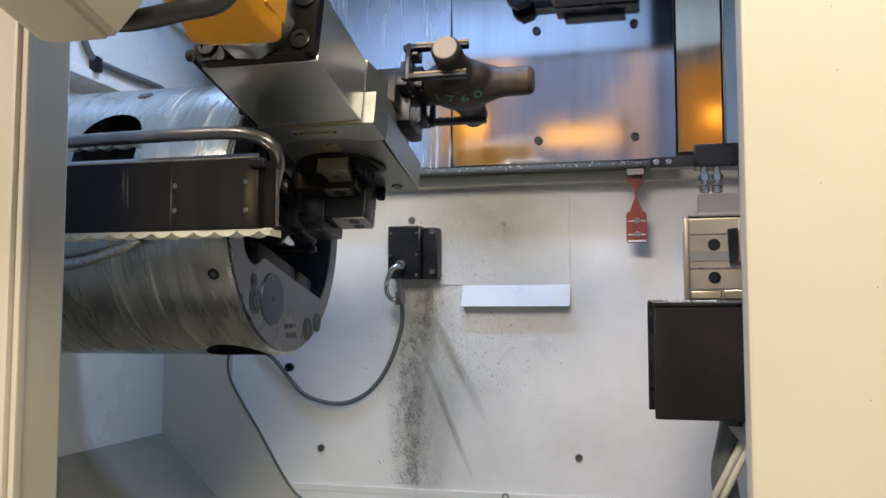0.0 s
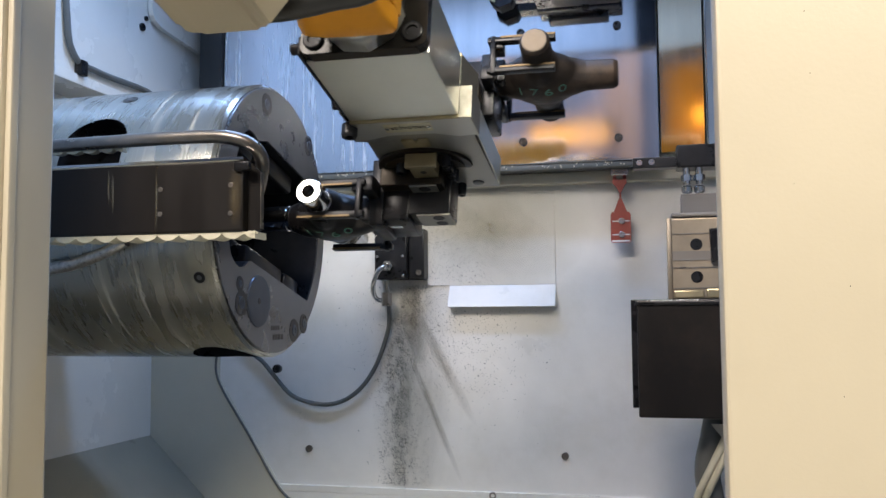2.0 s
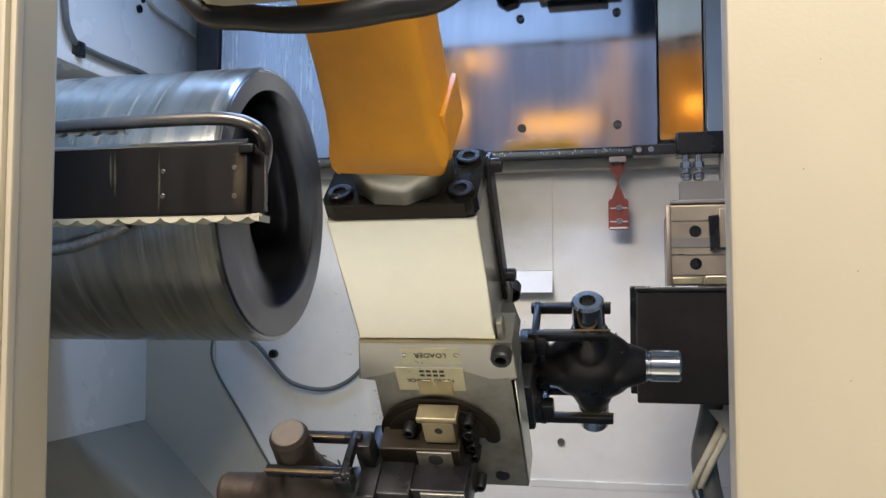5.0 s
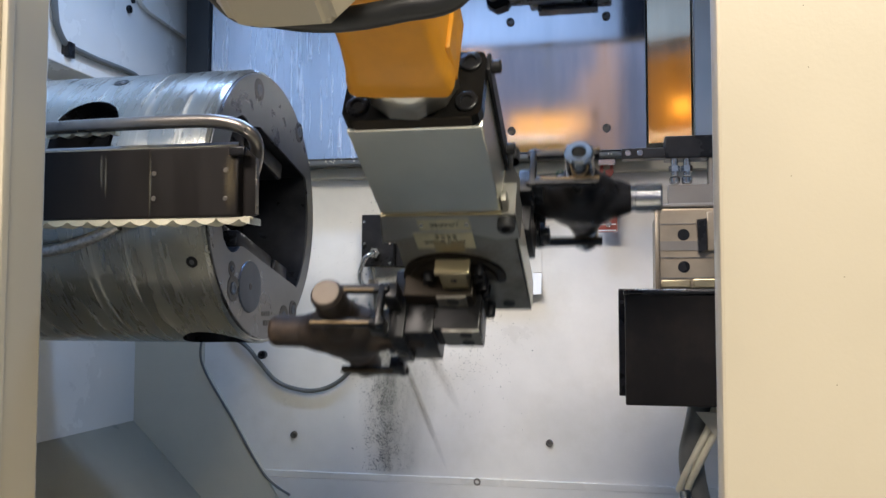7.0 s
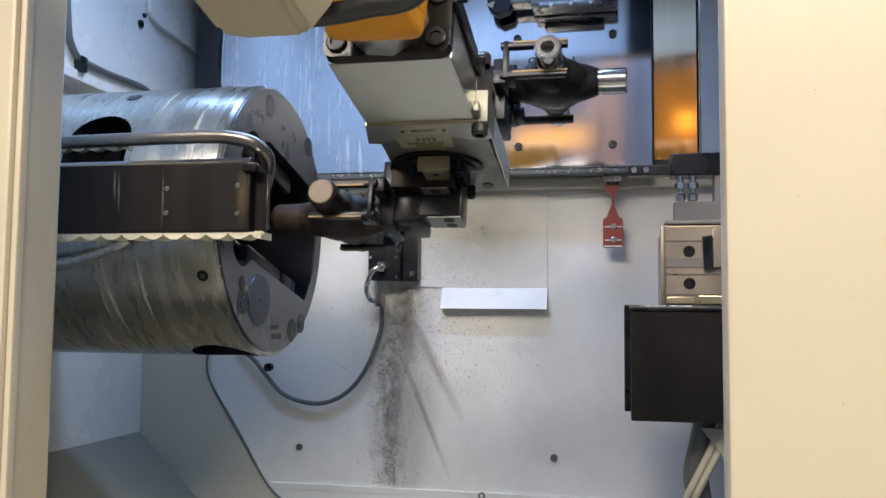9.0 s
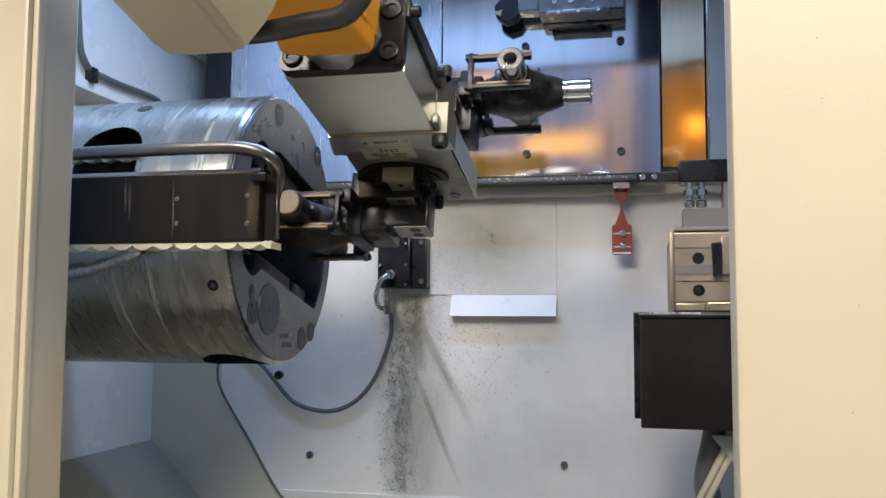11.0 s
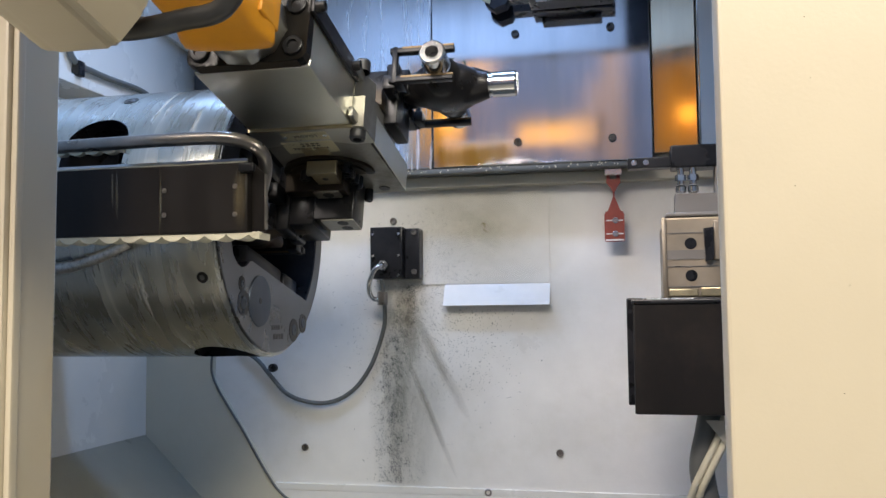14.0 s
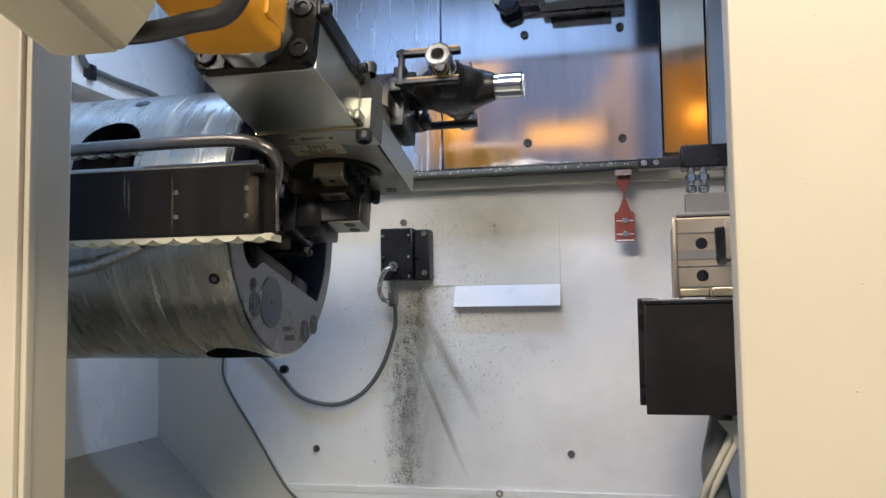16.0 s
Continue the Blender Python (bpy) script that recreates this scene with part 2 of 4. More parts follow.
def tube(bm, pts, r, seg=16, steps=8):
    seg = max(seg, 16)
    path = smooth_path(pts, steps)
    up = Vector((0.31, 0.2, 0.93))
    rings = []
    for i, p in enumerate(path):
        d = (path[min(i + 1, len(path) - 1)] - path[max(i - 1, 0)]).normalized()
        u = (up - d * up.dot(d)).normalized()
        up = u
        v = d.cross(u)
        rings.append([bm.verts.new(p + (u * math.cos(2 * math.pi * k / seg) + v * math.sin(2 * math.pi * k / seg)) * r) for k in range(seg)])
    fs = [bm.faces.new(rings[0]), bm.faces.new(rings[-1])]
    for a, b in zip(rings, rings[1:]):
        for k in range(seg):
            fs.append(bm.faces.new((a[k], a[(k + 1) % seg], b[(k + 1) % seg], b[k])))
    bmesh.ops.recalc_face_normals(bm, faces=fs)
    return bm


def finish(name, bm, material, sharp=24):
    whole = sum(f.calc_area() for f in bm.faces)
    for f in bm.faces:
        f.smooth = f.calc_area() < 0.08 * whole    # broad flat sides stay flat
    lim = math.radians(sharp)
    for e in bm.edges:
        if len(e.link_faces) == 2 and e.calc_face_angle(0) > lim:
            e.smooth = False
    me = bpy.data.meshes.new(name)
    bm.to_mesh(me)
    bm.free()
    me.materials.append(material)
    return new(name, me)


def part(name, bm, material, parent, label=""):
    ob = finish(name, bm, material)
    ob.parent = parent
    return tagged(ob, label) if label else ob


def thing(name, m, label, category, group="", kind=""):
    ob = new(name)
    ob.empty_display_size = 0.05
    ob.matrix_world = m
    return tagged(ob, label, category, group, kind)


def single(name, bm, material, label, category, kind=""):
    return tagged(finish(name, bm, material), label, category, "", kind)


def carve(ob, bm):
    """Cut a shape out of a mesh object."""
    me = bpy.data.meshes.new("cutter")
    bmesh.ops.recalc_face_normals(bm, faces=bm.faces)
    bm.to_mesh(me)
    bm.free()
    c = new("cutter", me)
    c.matrix_world = Matrix.Identity(4)
    held, ob.parent = ob.parent, None
    md = ob.modifiers.new("cut", "BOOLEAN")
    md.operation, md.object, md.solver = "DIFFERENCE", c, "EXACT"
    dg = bpy.context.evaluated_depsgraph_get()
    res = bpy.data.meshes.new_from_object(ob.evaluated_get(dg))
    ob.modifiers.clear()
    ob.data = res
    ob.parent = held
    bpy.data.objects.remove(c)
    b2 = bmesh.new()
    b2.from_mesh(res)
    for f in b2.faces:
        f.smooth = True
    for e in b2.edges:
        e.smooth = not (len(e.link_faces) == 2 and e.calc_face_angle(0) > 0.42)
    b2.to_mesh(res)
    b2.free()
    return ob


def bolt(bm, p, d, r, h=None):
    """A socket head screw: a head with a hexagon recess."""
    h = h or r * 1.1
    turned(bm, [(0, r), (h * 0.85, r), (h, r * 0.88), (h, r * 0.55), (h * 0.45, r * 0.5), (h * 0.45, 0)], p, d, 18)
    return bm


def words(text, size, material, parent, m, name="lettering", depth=0.0003):
    cu = bpy.data.curves.new(name, "FONT")
    cu.body, cu.size, cu.extrude, cu.align_x, cu.align_y = text, size, depth, "CENTER", "CENTER"
    tmp = new(name, cu)
    dg = bpy.context.evaluated_depsgraph_get()
    me = bpy.data.meshes.new_from_object(tmp.evaluated_get(dg))
    bpy.data.objects.remove(tmp)
    me.transform(m)
    me.materials.clear()
    me.materials.append(material)
    ob = new(name, me)
    ob.parent = parent
    return ob


# ---------------------------------------------------------------- setting
CY, CZ, CR, CX = 1.205, 1.340, 0.2003, -0.535     # chuck axis, radius and front face
YB, YS, YD = 1.75, 1.67, 0.80                      # back wall, steel covers, door plane


def setting():
    single("ground", box(B(), -6, 6, -6, 6, -0.1, 0.0), FLOORMAT, "grey painted hall floor in front of the machine", "floor", "structure")
    for n, a in (("wall_west", (-6.1, -6, -6, 6, 0, 5)), ("wall_east", (6, 6.1, -6, 6, 0, 5)), ("wall_south", (-6, 6, -6.1, -6, 0, 5)), ("wall_north", (-6, 6, 6, 6.1, 0, 5))):
        single(n, box(B(), *a), HALL, "plain painted hall wall far from the machine", "wall", "structure")
    single("ceiling", box(B(), -6, 6, -6, 6, 5.0, 5.1), HALL, "plain hall ceiling above the machine", "ceiling", "structure")
    # cream front of the machine, with the opening in it
    lp = thing("door_frame", pose(0, 0, 0), "cream painted sheet steel post beside the machine opening", "door frame", "", "structure")
    part("jamb", box(B(), -0.74, -0.6595, YD + 0.002, YD + 0.068, 0.1, 2.25, 0.003), CREAM, lp)
    part("outer_skin", box(B(), -1.6, -0.660, YD - 0.018, YD + 0.0, 0.1, 2.25, 0.004), CREAM, lp)
    part("fold", box(B(), -0.6595, -0.6515, YD - 0.012, YD + 0.0012, 0.1, 2.25, 0.003), CREAM, lp)
    rp = thing("door_1", pose(0, 0, 0), "cream painted sliding machine door standing open, with tiny specks", "machine door", "", "structure")
    part("door_panel", box(B(), 0.066, 1.3, YD - 0.01, YD + 0.035, 0.1, 2.25, 0.004), CREAM, rp)
    bm = B()
    for x, z in ((0.140, 1.46), (0.143, 1.405), (0.168, 1.222), (0.127, 1.31), (0.16, 1.13)):
        turned(bm, [(0, 0.0006), (0.0004, 0.0004), (0.0004, 0)], (x, YD - 0.0098, z), (0, -1, 0), 8)
    part("speck", bm, INK, rp)
    single("door_liner", box(B(), 0.0665, 1.24, YD + 0.036, YD + 0.040, 0.72, 2.25), WHITE, "white inner skin of the machine door", "liner", "structure")
    # added plate out of view, so the cover mirrors a darker band
    single("lintel_dark_card", box(B(), -0.018, 0.066, YD + 0.051, YD + 0.056, 1.946, 2.25), DARKSTEEL, "unseen dark plate added for a dark band in the cover", "plate", "structure")
    single("lintel_liner", box(B(), -0.663, -0.020, YD + 0.051, YD + 0.055, 1.945, 2.25), WHITE, "white inner skin above the opening", "liner", "structure")
    single("post_liner", box(B(), -1.06, -0.664, YD + 0.069, YD + 0.073, 0.72, 2.25), WHITE, "white inner skin beside the opening", "liner", "structure")
    # out of view; wide and pale so the gripper housing mirrors it
    single("sill", box(B(), -1.6, 1.3, YD - 0.16, YD + 0.06, 0.1, 0.72, 0.004), SILLPAINT, "unseen pale sill below the opening, widened to brighten the gripper", "sill", "structure")
    single("lintel", box(B(), -0.663, 0.066, YD, YD + 0.05, 1.945, 2.25, 0.004), CREAM, "cream painted head above the machine opening", "lintel", "structure")
    # shell of the work space
    single("wall_back", box(B(), -1.3, 1.3, YB, YB + 0.04, 0.845, 2.3), WALLWHITE, "white painted back wall of the work space, splashed with coolant", "wall", "structure")
    single("ledge", box(B(), -1.3, 1.3, YB - 0.0045, YB + 0.03, 0.8345, 0.8485, 0.001), WHITE, "folded white sheet edge along the back wall", "ledge", "structure")
    single("wall_back_lower", box(B(), -1.3, 1.3, YB - 0.004, YB + 0.04, 0.3, 0.834), WALLWHITE, "white lower back panel", "wall", "structure")
    single("wall_side", box(B(), -1.12, -1.06, 0.86, YB, 0.3, 2.3), WHITE, "white painted end wall behind the chuck", "wall", "structure")
    single("wall_side_far", box(B(), 1.24, 1.30, 0.86, YB, 0.3, 2.3), WHITE, "white painted far end wall of the work space", "wall", "structure")
    single("roof", box(B(), -1.3, 1.3, 0.85, YB + 0.04, 2.25, 2.30), WHITE, "white sheet roof of the work space", "ceiling", "structure")
    # slanting chip chute in the corner below the chuck
    bm = B()
    vs = [bm.verts.new(p) for p in ((-1.06, 0.86, 0.946), (-1.06, YB, 0.943), (-0.60, YB, 0.50), (-0.60, 0.86, 0.503))]
    bm.faces.new(vs)
    bmesh.ops.solidify(bm, geom=bm.faces[:], thickness=0.004)
    single("chip_chute", bm, GREYPAINT, "sloping grey sheet chip chute under the chuck", "chute", "structure")
    bm = B()
    prism(bm, [(-1.06, 1.115), (-0.901, 1.15), (-0.901, 1.065), (-0.757, 0.84), (-0.62, 0.62), (-1.06, 0.62)], 1, YB - 0.012, YB - 0.001)
    single("corner_panel", bm, GREYPAINT, "grey white corner panel beside the back wall", "panel", "structure")
    single("corner_seam", tube(B(), [(-0.901, YB - 0.012, 1.13), (-0.901, YB - 0.012, 1.065), (-0.83, YB - 0.012, 0.952), (-0.757, YB - 0.012, 0.84), (-0.70, YB - 0.012, 0.80)], 0.0026, 8), CABLE, "thin dark grey sealing bead along the corner panel", "seal", "structure")
    # out of view; dark to keep bounced light off the gripper's underside
    single("chute_floor", box(B(), -0.80, 1.24, 0.865, YB - 0.006, 0.54, 0.56), CHIP, "unseen tray floor, dark like chips to cut bounced light", "floor", "structure")
    # lower back panel with the bent lip that shows as a bright rectangle
    bp = thing("back_panel", pose(0, 0, 0), "raised grey white access panel with a bent lower lip, dusty with chips", "panel", "", "structure")
    part("sheet", box(B(), -0.440, -0.177, YB - 0.003, YB + 0.002, 1.259, 1.462, 0.0008), WALLWHITE, bp)
    part("lip", prism(B(), [(YB - 0.003, 1.2585), (YB - 0.026, 1.2155), (YB - 0.026, 1.2145), (YB, 1.2145), (YB, 1.2585)], 0, -0.392, -0.177), WALLWHITE, bp, "bent lip that catches the light")
    single("under_rail", box(B(), -1.0, 0.15, YB - 0.03, YB + 0.0, 1.455, 1.478, 0.003), GREYPAINT, "grey rail under the steel covers", "rail", "structure")


def covers():
    c = thing("way_cover", pose(0, 0, 0), "bright brushed steel telescopic way cover with dried coolant runs", "way cover")
    part("cover_panel", box(B(), -0.860, -0.3985, YS, YS + 0.03, 1.487, 2.24, 0.002), WETSTEEL, c, "steel sheet with dried coolant runs")
    part("cover_panel", box(B(), -0.3975, 0.0285, YS, YS + 0.03, 1.487, 2.24, 0.002), STEEL, c)
    part("cover_panel", prism(B(), [(0.0315, YS + 0.004), (0.109, YS - 0.010), (0.109, YS + 0.03), (0.0315, YS + 0.03)], 2, 1.499, 2.24), FOLDSTEEL, c, "slanting fold of the cover, tinted brown for its reflection")
    part("cover_panel", box(B(), 0.112, 0.40, YS - 0.030, YS + 0.03, 1.499, 2.24, 0.003), CHROME, c)
    part("wiper", box(B(), -0.869, 0.0285, YS + 0.002, YS + 0.035, 1.476, 1.4865, 0.002), CABLE, c, "grey wiper strip caked with dust")
    bm = B()
    rnd = random.Random(4)
    for i in range(110):
        x = rnd.uniform(-0.86, 0.02)
        rr = rnd.uniform(0.0007, 0.0024) * rnd.uniform(0.6, 1)
        bmesh.ops.create_icosphere(bm, subdivisions=1, radius=rr, matrix=Matrix.Translation((x, YS + 0.002, 1.4825 + rnd.uniform(-0.004, 0.003))))
    tagged(part("dust", bm, FOAM, c), kind="stuff")
    for x, z in ((-0.229, 1.746), (-0.045, 1.746), (-0.227, 1.531), (-0.046, 1.530)):
        part("screw", bolt(B(), (x, YS, z), (0, -1, 0), 0.0078, 0.006), BOLTSTEEL, c)
    part("side_strip", box(B(), -0.912, -0.861, YS - 0.01, YS + 0.03, 1.487, 2.24, 0.002), RUBBER, c, "black edge strip")


def hall():
    glow = bpy.data.materials.new("warm_lamp_glow")
    glow.use_nodes = True
    b = glow.node_tree.nodes["Principled BSDF"]
    b.inputs["Base Color"].default_value = (0.8, 0.5, 0.2, 1)
    b.inputs["Emission Color"].default_value, b.inputs["Emission Strength"].default_value = (1.0, 0.47, 0.14, 1), 2.3
    amber = glow.copy()
    amber.name = "amber_lamp_glow"
    b = amber.node_tree.nodes["Principled BSDF"]
    b.inputs["Emission Color"].default_value, b.inputs["Emission Strength"].default_value = (1.0, 0.46, 0.06, 1), 5.0
    # added glowing bar, placed so the steel cover mirrors an orange strip
    la = thing("hall_lamp", pose(0, 0, 0), "glowing trough lamp added for the orange bar in the cover", "lamp", "hall lamps")
    part("glass", box(B(), -0.95, -0.31, -4.05, -3.95, 2.60, 2.76, 0.03), glow, la)
    part("housing", box(B(), -0.97, -0.29, -4.08, -3.92, 2.762, 2.82, 0.01), GREYPAINT, la)
    part("rod", rod(B(), (-0.63, -4.0, 2.82), (-0.63, -4.0, 5.0), 0.01), GREYPAINT, la)
    la = thing("hall_lamp", pose(0, 0, 0), "small amber lamp hanging in the hall", "lamp", "hall lamps")
    part("glass", box(B(), -1.385, -1.255, -3.05, -2.97, 2.565, 2.68, 0.02), amber, la)
    part("rod", rod(B(), (-1.32, -3.0, 2.68), (-1.32, -3.0, 5.0), 0.01), GREYPAINT, la)
    # glowing panel out of view, added so the cover's fold mirrors gold
    soft = amber.copy()
    soft.name = "dim_gold_glow"
    soft.node_tree.nodes["Principled BSDF"].inputs["Emission Strength"].default_value = 0.55
    part("gold_glow_panel", box(B(), -1.62, -1.24, -3.12, -3.08, 2.36, 3.04, 0.02), soft, la, "dim glowing panel added to give the fold its gold")
    pi = thing("hall_pillar", pose(0, 0, 0), "tan painted pillar with a junction box in the hall", "pillar", "", "structure")
    part("shaft", box(B(), -0.28, -0.05, -5.8, -5.6, 0, 3.85, 0.01), TAN, pi)
    part("junction_box", box(B(), -0.44, -0.282, -5.75, -5.58, 3.16, 3.53, 0.01), TAN, pi)
    for x in (-1.40, -1.23):
        la = thing("hall_lamp", pose(0, 0, 0), "round warm high bay lamp hanging in the hall", "lamp", "hall lamps")
        part("globe", turned(B(), [(0, 0), (0, 0.06), (0.09, 0.075), (0.15, 0.04), (0.15, 0)], (x, -4.0, 3.19), (0, 0, 1), 24), glow, la)
        part("rod", rod(B(), (x, -4.0, 3.34), (x, -4.0, 5.0), 0.01), GREYPAINT, la)


hall()
setting()
covers()


# ---------------------------------------------------------------- chuck
def make_chuck():
    ch = thing("chuck", pose(CX, CY, CZ), "large ground steel lathe chuck with a wide dark pocket", "lathe chuck")
    bm = turned(B(), [(-0.46, 0), (-0.46, CR), (-0.004, CR), (0, CR - 0.004), (0, 0)], (0, 0, 0), (1, 0, 0), 128)
    body = part("body", bm, CHUCKSTEEL, None)
    # pocket across the face, between two solid segments
    tilt = math.radians(-14.5)
    rot = Matrix.Rotation(tilt, 4, "X")
    lo, hi, R = -0.083, 0.102, 0.168
    a0, a1 = math.asin(lo / R), math.asin(hi / R)
    # the far end follows the rim, the near end stops short of it with two lobes
    outline = [(R * math.cos(a0 + (a1 - a0) * k / 14), R * math.sin(a0 + (a1 - a0) * k / 14)) for k in range(15)]
    outline += [(-0.060, hi), (-0.076, 0.095), (-0.090, 0.089), (-0.106, 0.093), (-0.121, 0.092), (-0.134, 0.080), (-0.145, 0.045), (-0.149, 0.0), (-0.146, -0.04),
                (-0.138, -0.075), (-0.127, -0.092), (-0.113, -0.100), (-0.098, -0.102), (-0.086, -0.097), (-0.074, -0.086), (-0.066, lo)]

    def pocket(x0, x1):
        bm = prism(B(), outline, 0, x0, x1)
        bmesh.ops.transform(bm, matrix=rot, verts=bm.verts)
        return bm
    carve(body, pocket(-0.20, 0.05))
    # the cut walls of the pocket take a near-black second material
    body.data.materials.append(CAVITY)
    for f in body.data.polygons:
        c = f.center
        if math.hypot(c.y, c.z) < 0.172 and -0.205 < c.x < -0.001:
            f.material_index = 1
    # round windows in the side of the drum
    for ang, x in ((160, -0.183), (259, -0.057)):
        d = Vector((0, math.cos(math.radians(ang)), math.sin(math.radians(ang))))
        long = 0.026 if ang == 160 else 0.0
        pts = [(0.047 * math.cos(2 * math.pi * k / 36), math.copysign(long, k - 18) * -1 + 0.047 * math.sin(2 * math.pi * k / 36)) for k in range(36)]
        bm = prism(B(), pts, 2, 0.12, 0.25)
        t = Vector((1, 0, 0)).cross(d)
        bmesh.ops.transform(bm, matrix=Matrix(((1, t.x, d.x, x), (0, t.y, d.y, 0), (0, t.z, d.z, 0), (0, 0, 0, 1))), verts=bm.verts)
        carve(body, bm)
    # the window walls take the near-black material as well
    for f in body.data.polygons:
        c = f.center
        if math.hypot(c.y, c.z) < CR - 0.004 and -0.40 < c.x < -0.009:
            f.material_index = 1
    body.parent = ch
    # ground face, with the pocket through it
    plate = part("face_plate", turned(B(), [(0.0005, 0), (0.0005, CR - 0.006), (0.0022, CR - 0.006), (0.003, CR - 0.0068), (0.003, 0)], (0, 0, 0), (1, 0, 0), 128), FACESTEEL, None, "dull grey ground steel face")
    carve(plate, pocket(-0.05, 0.05))
    plate.parent = ch
    for y, z, r in ((-0.037, 0.167, 0.013), (0.124, 0.135, 0.013), (-0.114, -0.122, 0.014), (0.067, -0.163, 0.014), (0.105, -0.153, 0.012), (-0.119, -0.096, 0.008)):
        fb = part("face_bolt", turned(B(), [(0.0030, r * 1.3), (0.0036, r * 1.25), (0.0036, 0)], (0, y, z), (1, 0, 0), 24), DARKSTEEL, ch)
        part("socket", turned(B(), [(0.0036, r * 0.62), (0.0046, r * 0.6), (0.0046, r * 0.34), (0.0038, r * 0.30), (0.0038, 0)], (0, y, z), (1, 0, 0), 18), DISC, fb)
    part("cover_disc", turned(B(), [(0.003, 0.037), (0.0048, 0.036), (0.0048, 0)], (0, -0.061, -0.119), (1, 0, 0), 36), DISC, ch, "round blue-grey steel cover disc")
    # flat dark disc in place of the shaded hole
    part("disc_hole", turned(B(), [(0.0048, 0.0048), (0.0052, 0.004), (0.0052, 0)], (0, -0.061, -0.119), (1, 0, 0), 14), DARKSTEEL, ch)
    bm = B()
    for k in range(4):
        box(bm, 0.003, 0.0034, -0.018 + k * 0.008, -0.013 + k * 0.008, -0.161, -0.154)
        box(bm, 0.003, 0.0034, -0.012 + k * 0.010, -0.005 + k * 0.010, -0.175, -0.167)
    part("stamped_mark", bm, DARKSTEEL, ch, "stamped marks that cannot be read")
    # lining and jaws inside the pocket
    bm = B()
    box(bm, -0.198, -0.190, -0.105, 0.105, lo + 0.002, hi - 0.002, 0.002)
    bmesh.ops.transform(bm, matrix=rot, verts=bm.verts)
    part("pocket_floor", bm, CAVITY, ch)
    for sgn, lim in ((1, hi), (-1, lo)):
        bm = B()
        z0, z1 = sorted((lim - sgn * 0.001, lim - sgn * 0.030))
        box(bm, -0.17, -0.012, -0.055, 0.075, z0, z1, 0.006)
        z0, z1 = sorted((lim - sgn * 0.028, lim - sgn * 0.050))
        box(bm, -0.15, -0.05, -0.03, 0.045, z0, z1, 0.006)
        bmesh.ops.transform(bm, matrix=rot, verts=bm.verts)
        part("jaw", bm, CAVITY, ch, "near-black clamping jaw")
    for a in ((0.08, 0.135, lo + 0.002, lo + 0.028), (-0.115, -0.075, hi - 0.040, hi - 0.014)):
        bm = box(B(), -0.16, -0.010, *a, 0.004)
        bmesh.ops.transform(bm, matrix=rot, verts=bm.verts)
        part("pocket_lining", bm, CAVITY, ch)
    for x, a, r in ((-0.024, -153.5, 0.008), (-0.173, 123, 0.011), (-0.06, 100, 0.008), (-0.10, 20, 0.009)):
        d = Vector((0, math.cos(math.radians(a)), math.sin(math.radians(a))))
        pl = part("plug", turned(B(), [(-0.001, r), (0.0006, r * 0.96), (0.0006, 0)], Vector((x, 0, 0)) + d * CR, d, 20), DARKSTEEL, ch)
        part("plug_core", turned(B(), [(0.0005, r * 0.45), (0.0014, r * 0.4), (0.0014, 0)], Vector((x, 0, 0)) + d * CR, d, 12), FACESTEEL, pl)
    return ch


CHUCK = make_chuck()
single("spindle_nose", turned(B(), [(0, 0), (0, 0.17), (0.09, 0.17), (0.09, 0)], (-1.07, CY, CZ), (1, 0, 0), 64), CHUCKSTEEL, "steel spindle nose behind the chuck", "spindle")


# ---------------------------------------------------------------- twin gripper, robot arm, work pieces
PC = Vector((0.151, 0.102, -0.183))    # middle of the work piece beyond the gripper


